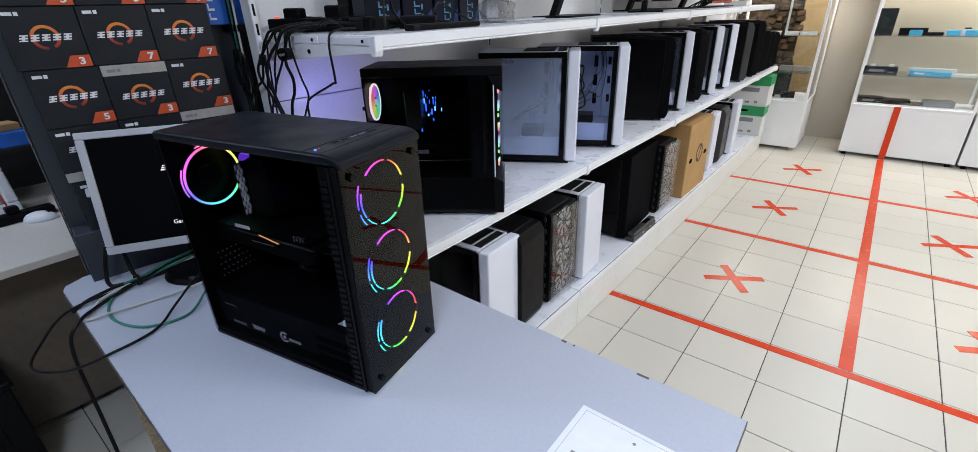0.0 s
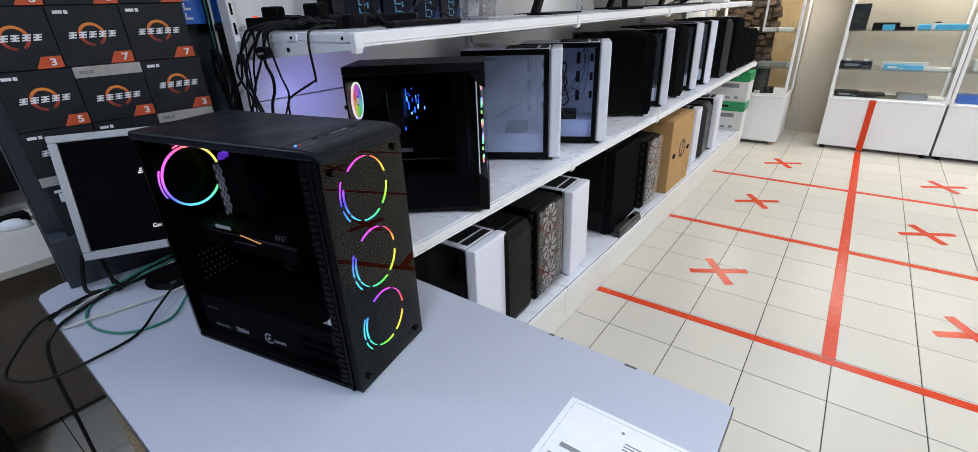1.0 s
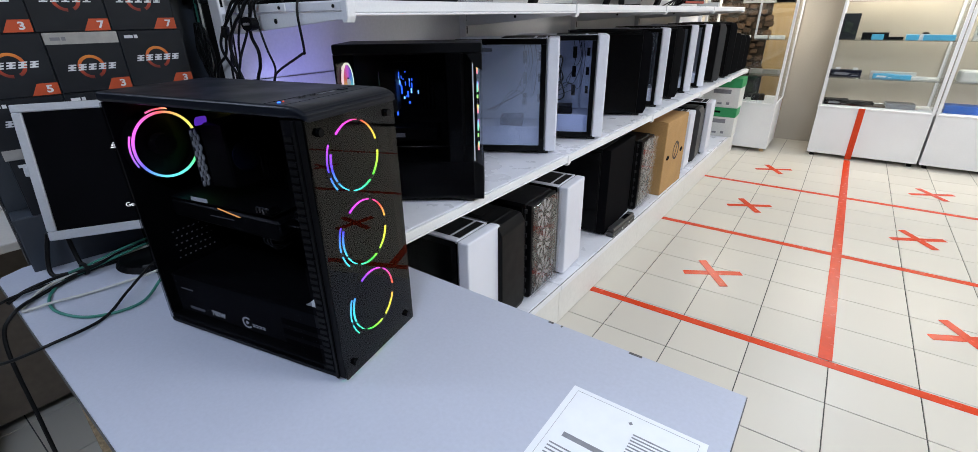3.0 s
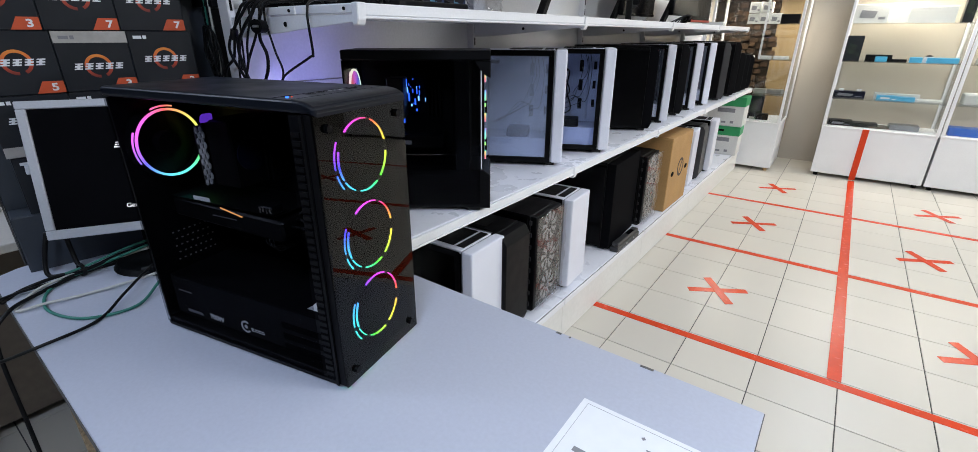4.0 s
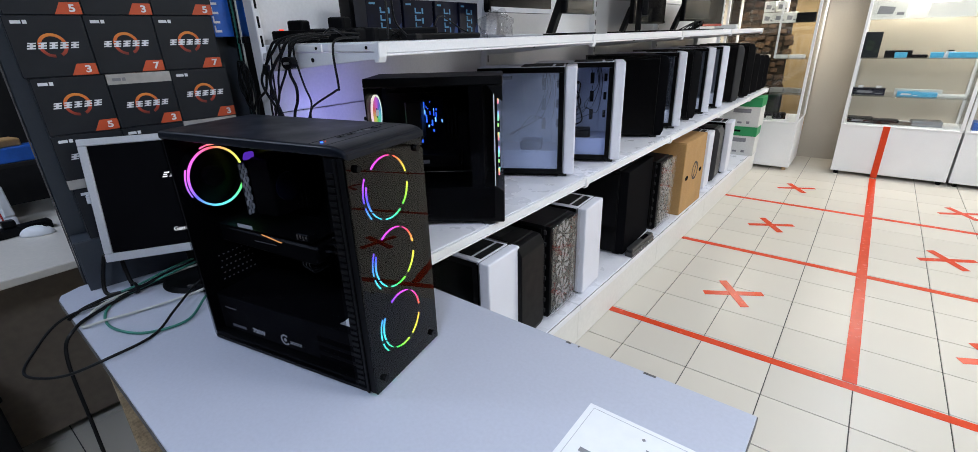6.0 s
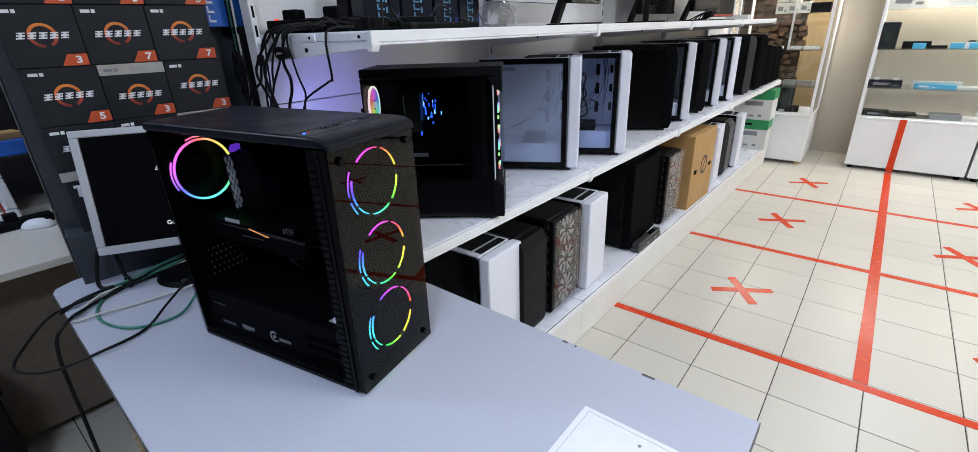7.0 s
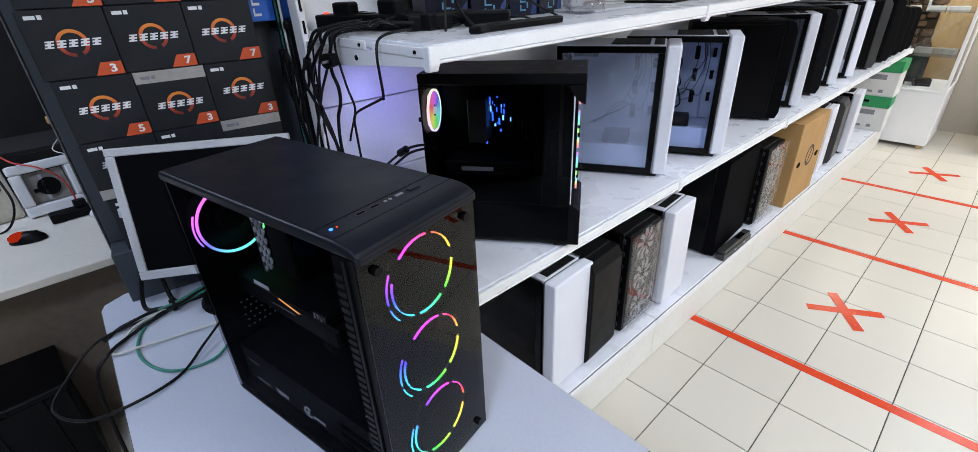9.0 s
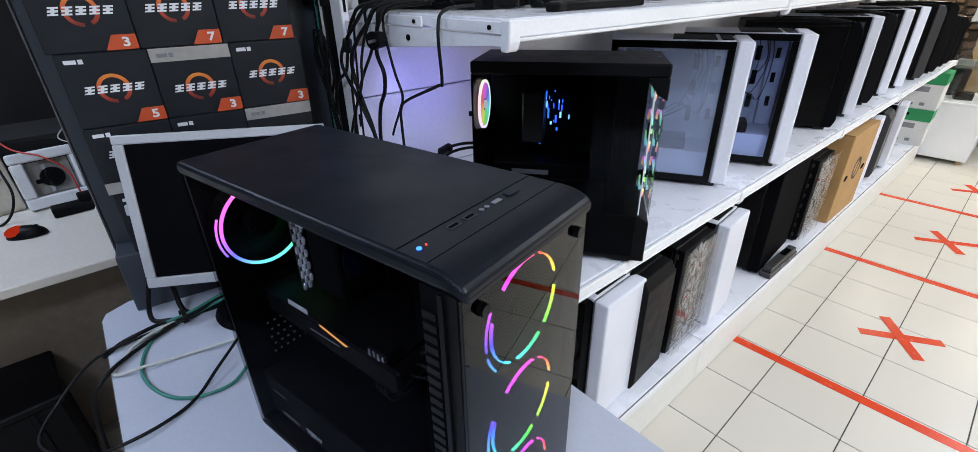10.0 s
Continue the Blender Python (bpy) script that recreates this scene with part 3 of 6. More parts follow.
def fan_front_case(x, y, z, a, label, group, d=0.42, w=0.20, h=0.45, film=True):
    """Black case with a clear front over three fans, still in its wrapping film."""
    t = thing("computer_case", corner_pose(x, y, z, a, d, w), label, "computer case", group)
    case_feet(t, d, w)
    X, Y, z0 = d / 2, w / 2, 0.014
    part("body", box(-X, -Y, z0, X - 0.045, Y, h, 0.003), BLACK_STEEL, t)
    part("side_panel", box(-X + 0.006, -Y - 0.0045, z0 + 0.008, X - 0.055, -Y - 0.0005, h - 0.012, 0.002), DARK_GLOSS, t)
    part("front_grille", box(X - 0.0445, -Y + 0.003, z0, X - 0.018, Y - 0.003, h - 0.003, 0.002), BLACK_STEEL, t)
    for k in range(3):
        zc = z0 + 0.085 + 0.14 * k
        ring = part("front_fan", arc(0.0665, 0.070, 0, 360, 0, 0.006, 32), GRILLE, t, at=pose(X - 0.0175, 0, zc))
        bl = bm_new()
        for j in range(9):
            vs = [bl.verts.new((0.002 + 0.003 * (i % 2), q * math.cos(radians(40 * j + f)), q * math.sin(radians(40 * j + f)))) for i, (q, f) in enumerate(((0.017, 0), (0.040, -4), (0.066, 2), (0.066, 24), (0.040, 18), (0.017, 22)))]
            bl.faces.new(vs)
        part("blades", bl, PALE_BLADE, ring)
        part("hub", cyl(0, 0, 0, 0.014, 0.005, "x", 16), BLACK_PLASTIC, ring)
    clips = bm_new()
    for k in range(8):
        add_box(clips, X - 0.046, -Y - 0.003, z0 + 0.02 + 0.054 * k, X - 0.036, -Y + 0.004, z0 + 0.038 + 0.054 * k)
    tagged(part("clips", clips, GRILLE, t), kind="stuff")
    part("front_glass", box(X - 0.009, -Y + 0.001, z0 + 0.004, X - 0.005, Y - 0.001, h - 0.006, 0.001), FILM, t)
    if film:
        bm = bm_new()
        n, mrows = 26, 40
        grid = [[bm.verts.new((X + 0.001 + 0.0007 * noise.noise((i * 0.5, j * 0.45, y * 3)) + 0.016 * abs(noise.noise((i * 0.15 + j * 0.11, j * 0.10 - i * 0.09, y * 5))) + 0.006 * abs(noise.noise((i * 0.31 - j * 0.2, j * 0.23, y * 7))), -Y - 0.004 + (w + 0.008) * i / n, z0 + 0.005 + (h - 0.02) * j / mrows)) for i in range(n + 1)] for j in range(mrows + 1)]
        for j in range(mrows):
            for i in range(n):
                bm.faces.new((grid[j][i], grid[j][i + 1], grid[j + 1][i + 1], grid[j + 1][i]))
        part("wrapping_film", bm, FILM, t, "crumpled clear wrapping film", smooth=True)
    return t


G2, GB = "cases on the middle shelf", "cases on the base shelf"
white_case(0.085, 1.39, S2, 28, "white computer case with a pale painted haze on its glass side", G2, window=HAZED_GLASS)
white_case(0.145, 1.72, S2, 26, "white computer case with black cables behind its glass", G2, window=SECOND_GLASS, bundle=True)
black_case(0.118, 2.378, S2, 30, "plain black computer case turned on the shelf", G2, d=0.44, front=BLACK_INSIDE)
white_case(0.115, 2.69, S2, 26, "white-fronted computer case with a dark inside", G2, inside=BLACK_INSIDE)
black_case(0.105, 3.03, S2, 26, "matt black computer case on the shelf", G2)
white_case(0.11, 3.34, S2, 26, "white-fronted computer case with a dark window", G2, inside=BLACK_INSIDE)
white_case(0.125, 3.66, S2, 26, "white computer case with a blue-grey window", G2)
black_case(0.15, 4.05, S2, 26, "tall black computer case with a grey front edge", G2, front=GRILLE)
black_case(0.165, 4.40, S2, 24, "black computer case further along the shelf", G2)
black_case(0.165, 4.70, S2, 20, "slim black case near the shelf end", G2, d=0.36, w=0.12, h=0.36)
black_case(0.17, 4.90, S2, 20, "slim black case at the shelf end", G2, d=0.36, w=0.10, h=0.34)
black_case(0.175, 5.10, S2, 20, "small black case last on the shelf", G2, d=0.34, w=0.10, h=0.33)

white_case(0.08, 0.80, BASE, 2, "white computer case with a dark side on the base", GB, inside=BLACK_INSIDE, window=SIDE_GLASS, shroud=BLACK_STEEL)
black_case(0.092, 0.99, BASE, 3, "matt black computer case with a chamfered front", GB, d=0.44, w=0.175)
fan_front_case(0.090, 1.228, BASE, 2, "black case with three fans behind crumpled film", GB, w=0.232)
white_case(0.10, 1.50, BASE, 4, "white computer case with black top vents", GB)
black_case(0.080, 2.03, BASE, 3, "wide square black case behind a loose drive cage", GB, d=0.44, w=0.42, h=0.50, square=True, front=BLACK_INSIDE)
fan_front_case(0.104, 2.50, BASE, 1, "black case wrapped in crumpled clear film", GB, w=0.245)
white_case(0.105, 3.53, BASE, 4, "white computer case beside the cardboard box", GB, w=0.20)
black_case(0.115, 3.80, BASE, 4, "black and grey case with a mesh front", GB, front=GRILLE, w=0.19)
white_case(0.125, 4.12, BASE, 4, "white computer case next to the paper cartons", GB, w=0.21)


# the lit case on the middle shelf
def lit_case(x, y, z, a, d=0.41, w=0.20, h=0.464):
    t = thing("computer_case", corner_pose(x, y, z, a, d, w), "running black computer case with a lit fan and blue lights", "computer case", G2)
    case_feet(t, d, w)
    X, Y, z0 = d / 2, w / 2, 0.014
    part("roof", box(-X, -Y, h - 0.026, X, Y, h, 0.003), BLACK_PLASTIC, t)
    part("base", prism([(-X, z0), (X - 0.09, z0), (X - 0.075, z0 - 0.004), (X, z0 - 0.004), (X, z0 + 0.1), (X - 0.02, z0 + 0.115), (-X, z0 + 0.115)], "y", -Y + 0.004, Y, 0.002), BLACK_PLASTIC, t)
    part("right_wall", box(-X, Y - 0.004, z0 + 0.116, X - 0.02, Y, h - 0.027), BLACK_STEEL, t)
    part("rear_wall", box(-X, -Y + 0.003, z0 + 0.116, -X + 0.004, Y - 0.005, h - 0.027), BLACK_STEEL, t)
    part("front_wall", box(X - 0.10, -Y + 0.004, z0 + 0.116, X - 0.06, Y - 0.005, h - 0.027), BLACK_INSIDE, t)
    part("side_glass", box(-X + 0.002, -Y - 0.0005, z0 + 0.01, X - 0.03, -Y + 0.0028, h - 0.028, 0.0006), SIDE_GLASS, t).visible_shadow = False
    part("front_glass", box(X - 0.006, -Y + 0.002, z0 + 0.118, X - 0.002, Y - 0.002, h - 0.028, 0.001), CLEAR_GLASS, t)
    for k in range(3):
        r = part("front_fan", cyl(0.001, 0, 0, 0.02, 0.006, "x", 16), BLACK_PLASTIC, t, at=pose(X - 0.018, 0.016, z0 + 0.17 + 0.115 * k))
        for a0, a1 in ((100, 150), (160, 172), (195, 232), (300, 345), (20, 62)):
            part("light_arc", arc(0.047, 0.051, a0, a1, 0, 0.005, 10), SLIM_GLOW, r)
    part("edge_trim", box(X - 0.0275, -Y - 0.0003, z0 + 0.12, X - 0.0245, -Y + 0.003, h - 0.028), PRINT_WHITE, t)
    fan = part("rear_fan", arc(0.0525, 0.056, 0, 360, 0, 0.006, 36), PALE_GLOW, t, at=pose(-X + 0.007, -0.012, h - 0.11))
    part("blade_disc", arc(0.016, 0.0495, 0, 360, 0.003, 0.005, 36), FAN_GLOW, fan)
    part("outer_light", arc(0.0605, 0.0635, 162, 206, 0.002, 0.005, 14), PALE_GLOW, fan)
    part("outer_light", arc(0.0605, 0.0645, 128, 140, 0.002, 0.005, 5), PALE_GLOW, fan)
    part("hub", cyl(0.002, 0, 0, 0.010, 0.006, "x", 16), WHITE_GLOW, fan)
    board = part("motherboard", box(-X + 0.03, Y - 0.03, z0 + 0.14, X - 0.12, Y - 0.026, h - 0.06), BLACK_PLASTIC, t)
    rng = random.Random(3)
    lights = bm_new()
    pale = bm_new()
    for k in range(34):
        lx, lz = rng.gauss(-0.062 + 0.040 * (k % 3 == 0), 0.014), rng.gauss(h - 0.115 - 0.062 * (k % 4 == 0), 0.020)
        size = rng.uniform(0.0010, 0.0026) if k % 4 else 0.0042
        add_box(pale if k % 5 == 0 else lights, lx, Y - 0.05, lz, lx + size, Y - 0.046, lz + size * rng.uniform(1.5, 6.5), 0.0003)
    part("board_lights", lights, BLUE_GLOW, board, "blue board lights")
    part("board_lights", pale, ICE_GLOW, board, "pale blue board lights")
    part("front_drop", prism([(X - 0.045, h - 0.0265), (X, h - 0.0265), (X, h - 0.072), (X - 0.022, h - 0.060)], "y", -Y - 0.001, -Y + 0.012, 0.002), BLACK_PLASTIC, t)
    part("rear_knob", cyl(-X - 0.008, -Y + 0.012, h - 0.115, 0.006, 0.0078, "x", 12), BLACK_PLASTIC, t)
    part("cooler", box(-X + 0.10, -0.01, h - 0.2, -X + 0.15, Y - 0.031, h - 0.08, 0.003), GRILLE, board)
    for k in range(4):
        part("memory_stick", box(0.01 + 0.012 * k, Y - 0.075, h - 0.2, 0.016 + 0.012 * k, Y - 0.031, h - 0.075), BLACK_STEEL, board)
    part("graphics_card", box(-X + 0.03, -0.03, z0 + 0.165, X - 0.14, Y - 0.031, z0 + 0.205, 0.004), BLACK_PLASTIC, t)
    part("card_print", box(-X + 0.08, -0.0318, z0 + 0.178, -X + 0.17, -0.0312, z0 + 0.19), INK, t)
    return t


lit_case(0.165, 0.785, S2, 36)
fan_lamp = area_lamp("case_fan_light", 0, 0, 0, 0.1, 0.1, 0.30, (0.33, 0.32, 1.0))
fan_lamp.matrix_world = look((-0.235, 0.62, S2 + 0.36), (-0.5, 0.55, S2 + 0.36))
cage = thing("drive_cage", pose(0.135, 2.20, BASE, 0, 0, -1), "brushed metal drive cage lying before a black case", "drive cage")
part("rail", box(-0.045, -0.16, 0.0005, 0.0, 0.16, 0.030, 0.003), GRILLE, cage)
part("top_plate", box(-0.042, -0.15, 0.0305, -0.004, 0.15, 0.052, 0.003), GRILLE, cage)
part("screw", cyl(0.0004, -0.03, 0.018, 0.006, 0.002, "x", 12), CHROME, cage)
part("screw", cyl(0.0004, 0.07, 0.018, 0.006, 0.002, "x", 12), CHROME, cage)
part("window", box(-0.036, 0.02, 0.0522, -0.010, 0.10, 0.0535), DARK_GLOSS, cage)


# cartons on the base shelf
def brown_carton(x, y, z, a):
    t = thing("cardboard_box", pose(x, y, z, 0, 0, a), "brown cardboard computer carton with a round mark", "cardboard box")
    part("carton", box(-0.36, 0, 0, 0, 0.46, 0.50, 0.004), CARD_BROWN, t)
    part("flap", box(-0.355, 0.002, 0.5005, -0.002, 0.229, 0.504), CARD_BROWN, t)
    part("flap", box(-0.355, 0.231, 0.5005, -0.002, 0.458, 0.504), CARD_BROWN, t)
    part("round_mark", arc(0.050, 0.066, 0, 360, 0.0003, 0.0010, 32), DARK_PRINT, t, at=pose(0, 0.25, 0.27))
    part("round_mark", prism([(-0.03, -0.05), (-0.015, -0.05), (0.03, 0.05), (0.015, 0.05)], "x", 0.0003, 0.001), DARK_PRINT, t, at=pose(0, 0.25, 0.27))
    for yy in (0.08, 0.38):
        part("hand_hole", cyl(0, 0, 0, 0.03, 0.001, "x", 20), BLACK_INSIDE, t, at=pose(0.0003, yy, 0.25) @ Matrix.Diagonal((1, 1, 0.55, 1)))


brown_carton(0.128, 2.86, BASE, -1)


def paper_carton(x, y, z, a, h):
    t = thing("paper_carton", pose(x, y, z, 0, 0, a), "white paper carton with a green lid", "carton", "paper cartons")
    part("carton", box(-0.33, 0, 0, 0, 0.24, h - 0.09, 0.003), CARD_WHITE, t)
    part("lid", box(-0.335, -0.005, h - 0.0895, 0.005, 0.245, h, 0.003), GREEN_CARD, t, "green printed lid")
    bars = bm_new()
    add_box(bars, -0.24, -0.0018, h - 0.15, -0.08, -0.0004, h - 0.11)
    part("print", bars, INK, t)
    for k in range(3):
        part("print", box(-0.27 + 0.08 * k, -0.0014, 0.03, -0.22 + 0.07 * k, -0.0004, 0.042 + 0.006 * k), INK, t)
    part("hand_hole", box(-0.22, -0.0068, h - 0.05, -0.14, -0.0055, h - 0.03, 0.0004), BLACK_INSIDE, t)


paper_carton(0.195, 4.93, BASE, 2, 0.285)
paper_carton(0.20, 4.935, BASE + 0.285, 0, 0.285)


# ---- showcases ----
def showcase(x0, x1, y0, y1, label, height=1.82, low=0.5, shelves=(0.775, 1.115, 1.445), striped=False):
    t = thing("glass_showcase", pose(x0, y0, 0), label, "showcase", "glass showcases")
    w, d = x1 - x0, y1 - y0
    part("cupboard", box(0.004, 0.003, 0.035, w - 0.004, d, low - 0.012, 0.003), WHITE_METAL, t)
    part("counter", box(0, 0, low - 0.0115, w, d, low + 0.006, 0.003), WHITE_METAL, t)
    for px in (0.05, w - 0.05):
        for py in (0.05, d - 0.05):
            part("foot", cyl(px, py, 0.0, 0.02, 0.034, "z", 14), WOOD_LIGHT if not striped else BLACK_PLASTIC, t)
    for px in (0.0, w - 0.024):
        for py in (0.0, d - 0.024):
            part("post", box(px, py, low + 0.0065, px + 0.024, py + 0.024, height - 0.04, 0.002), WHITE_METAL, t)
    part("roof", box(0, 0, height - 0.039, w, d, height, 0.003), WHITE_METAL, t)
    part("back_board", box(0.026, d - 0.012, low + 0.007, w - 0.026, d - 0.004, height - 0.04), CASE_BACK if striped else CLEAR_GLASS, t)
    part("front_pane", box(0.026, 0.008, low + 0.0075, w - 0.026, 0.012, height - 0.041), CLEAR_GLASS, t).visible_shadow = False
    for px in (0.008, w - 0.012):
        part("side_pane", box(px, 0.026, low + 0.0075, px + 0.004, d - 0.026, height - 0.041), CLEAR_GLASS, t).visible_shadow = False
    for z in shelves:
        part("glass_shelf", box(0.014, 0.014, z - 0.006, w - 0.014, d - 0.016, z, 0.001), CLEAR_GLASS, t).visible_shadow = False
    for k in range(2):
        lamp = part("spot_lamp", cyl(w * (0.28 + 0.44 * k), 0.09, height - 0.0605, 0.040, 0.02, "z", 16), WHITE_METAL, t)
        part("bulb", cyl(w * (0.28 + 0.44 * k), 0.09, height - 0.066, 0.033, 0.005, "z", 16), LAMP_GLOW, lamp)
    return t


showcase(0.835, 1.723, 5.50, 5.95, "white showcase with glass shelves and a red taped front", striped=True)
showcase(1.733, 2.63, 5.50, 5.95, "white glass showcase beside the taped one", striped=True)
showcase(2.64, 3.54, 5.50, 5.95, "white glass showcase further along the wall", striped=True)
end_case = showcase(-0.33, 0.485, 5.36, 5.95, "white glass showcase at the end of the shelving", striped=False)
part("door_edge", box(0.490, 0.0125, 1.122, 0.508, 0.022, 1.779, 0.001), WHITE_METAL, end_case)
solo("front_tape", box(1.168, 5.4965, 0.004, 1.220, 5.4985, 0.504), TAPE, "red tape strip up the white showcase front", "tape", group="tape lines")
area_lamp("showcase_light", 1.28, 5.66, 1.735, 0.7, 0.1, 11.0, (1.0, 0.92, 0.80))
area_lamp("showcase_light", 2.18, 5.66, 1.735, 0.7, 0.1, 11.0, (1.0, 0.92, 0.80))
area_lamp("showcase_light", 0.08, 5.62, 1.735, 0.6, 0.1, 13.0, (1.0, 0.91, 0.77))

stone_wall = solo("stone_cladding", box(-0.46, 6.135, 0.0, 0.175, 6.148, 2.74), DARK_JOINT, "rough brown cut stone cladding on the end wall", "wall cladding", kind="structure")
solo("wood_board", box(0.181, 6.125, 0.3, 0.47, 6.146, 2.3, 0.003), WOOD_LIGHT, "tall pale wooden board against the end wall", "board")


def goods(name, x, y, z, sx, sy, sz, material, label, category, a=0, bevel=0.004, extra=None):
    t = thing(name, pose(x, y, z, 0, 0, a), label, category)
    part("body", box(-sx / 2, -sy / 2, 0, sx / 2, sy / 2, sz, bevel, 2), material, t)
    if extra:
        part("front_print", prism([(-sx * 0.34, sz * 0.30), (sx * 0.10, sz * 0.26), (sx * 0.16, sz * 0.62), (-sx * 0.30, sz * 0.70)], "y", -sy / 2 - 0.0014, -sy / 2 - 0.0003), extra, t)
        part("label_strip", box(sx * 0.22, -sy / 2 - 0.0012, sz * 0.2, sx * 0.42, -sy / 2 - 0.0003, sz * 0.34), extra, t)
    return t


B0, B1, B2, B3 = 0.5065, 0.7755, 1.1155, 1.4455
goods("router_box", 0.978, 5.66, B1, 0.262, 0.10, 0.062, NAVY_BOX, "dark blue device box on a glass shelf", "box", extra=INK)
goods("device", 0.915, 5.66, B1 + 0.062, 0.04, 0.04, 0.02, PRINT_WHITE, "small white adapter on a device box", "adapter")
goods("device", 1.055, 5.66, B1 + 0.062, 0.04, 0.04, 0.02, PRINT_WHITE, "small white adapter on a device box", "adapter")
goods("blister_pack", 1.28, 5.66, B1, 0.16, 0.12, 0.04, BLUE_PLASTIC, "sky blue packaged accessory on a glass shelf", "packaging", extra=PRINT_WHITE)
goods("blister_pack", 1.42, 5.66, B1, 0.13, 0.12, 0.035, BLUE_PLASTIC, "sky blue packaged accessory on a glass shelf", "packaging")
goods("white_pack", 1.35, 5.72, B1, 0.34, 0.05, 0.055, CARD_WHITE, "long white accessory pack on a glass shelf", "packaging")
goods("white_pack", 1.58, 5.68, B1, 0.2, 0.14, 0.02, CARD_WHITE, "flat clear accessory pack on a glass shelf", "packaging")
for gx, gw, gh, gm, lab in ((0.97, 0.20, 0.05, BLACK_PLASTIC, "black disc drive on the showcase counter"), (1.17, 0.2, 0.04, BLACK_STEEL, "black slim drive on the showcase counter"), (1.28, 0.16, 0.018, TABLE_BROWN, "coiled brown cable on the showcase counter"), (1.47, 0.22, 0.05, BRUSHED, "grey metal drive on the showcase counter")):
    goods("disc_drive", gx, 5.68, B0, gw, 0.14, gh, gm, lab, "disc drive", 4, extra=INK if gm is BLACK_PLASTIC else None)
goods("headset_box", 0.917, 5.66, B2, 0.13, 0.09, 0.225, BOX_BLACK, "tall black headset box with a green print", "box", 6, extra=HEADSET_PRINT)
goods("camera_unit", 1.13, 5.66, B2, 0.20, 0.08, 0.06, BLACK_PLASTIC, "black device on a glass shelf", "device")
for gx in (1.15, 1.40, 1.52, 1.62):
    goods("blister_pack", gx, 5.63, B2, 0.09 if gx < 1.6 else 0.14, 0.06, 0.045, BLUE_PLASTIC, "sky blue packaged accessory on a glass shelf", "packaging")
goods("small_device", 1.28, 5.65, B2, 0.12, 0.06, 0.025, BLACK_PLASTIC, "small black device on a glass shelf", "device")
t = thing("round_device", pose(1.49, 5.68, B2), "round silver-topped device on a glass shelf", "device")
part("body", cyl(0, 0, 0, 0.045, 0.05, "z", 24, 0.03), SILVER_PLASTIC, t)
part("cap", cyl(0, 0, 0.0505, 0.028, 0.012, "z", 20, 0.018), BLACK_PLASTIC, t)
goods("keyboard_box", 0.985, 5.68, B3, 0.26, 0.06, 0.165, CARD_WHITE, "white keyboard box standing on a glass shelf", "box", 2, extra=INK)
goods("router_box", 1.25, 5.72, B3, 0.25, 0.06, 0.168, CARD_WHITE, "plain white box standing on a glass shelf", "box", -2)
goods("router_box", 1.42, 5.67, B3, 0.32, 0.05, 0.135, CARD_WHITE, "white router box standing before another box", "box", -5)
goods("headset_box", 1.655, 5.70, B3, 0.07, 0.12, 0.27, BOX_BLACK, "tall dark green printed box on a glass shelf", "box", extra=HEADSET_PRINT)
goods("tool_box", 1.98, 5.66, B0, 0.40, 0.16, 0.07, BLUE_BOX, "blue flat box on the showcase counter", "box")
goods("tool_box", 2.35, 5.66, B0, 0.26, 0.16, 0.07, BLUE_BOX, "blue flat box on the showcase counter", "box")
goods("wrapped_pack", 1.88, 5.66, B1, 0.16, 0.12, 0.10, CARD_WHITE, "white wrapped pack on a glass shelf", "packaging", 8, 0.02)
goods("wrapped_pack", 2.10, 5.66, B1, 0.24, 0.12, 0.07, BOX_SILVER, "grey wrapped pack on a glass shelf", "packaging", -4, 0.02)
for gx, gz in ((1.85, B2), (1.97, B2), (1.90, B3)):
    goods("phone_box", gx, 5.66, gz, 0.09, 0.05, 0.15, CARD_WHITE, "white phone box standing on a glass shelf", "box", extra=INK)
# the showcase at the shelving's end
for gx, gz, gh in ((0.02, B3, 0.10), (0.12, B3, 0.10), (0.22, B3, 0.10), (0.02, B3 + 0.105, 0.10), (0.13, B3 + 0.105, 0.10)):
    goods("camera_box", gx, 5.60, gz, 0.10, 0.08, gh, CARD_WHITE, "white camera box with a dark print", "box", extra=INK)
goods("speaker_box", 0.35, 5.60, B3, 0.16, 0.10, 0.09, BLACK_PLASTIC, "black boxed device on a glass shelf", "box")
for gx, gw in ((-0.1, 0.12), (0.06, 0.08), (0.20, 0.12), (0.34, 0.14)):
    goods("small_pack", gx, 5.55, B2, gw, 0.08, 0.03, CARD_WHITE, "flat white pack on a glass shelf", "packaging", gx * 40)
    goods("small_pack", gx + 0.02, 5.56, B1, gw, 0.08, 0.045, BOX_SILVER, "flat grey pack on a glass shelf", "packaging", -gx * 40)
goods("dark_carton", 0.17, 5.74, B0, 0.17, 0.12, 0.22, BOX_BLACK, "dark printed carton standing in the showcase", "box", 6, extra=HEADSET_PRINT)
goods("dark_carton", -0.04, 5.76, B0, 0.20, 0.12, 0.19, BOX_BLACK, "black carton standing in the showcase", "box", -4)
for gx in (-0.08, 0.10, 0.28):
    goods("hand_tool", gx, 5.56, B0, 0.12, 0.10, 0.06, BLACK_PLASTIC, "dark device lying in the showcase", "device", 12)

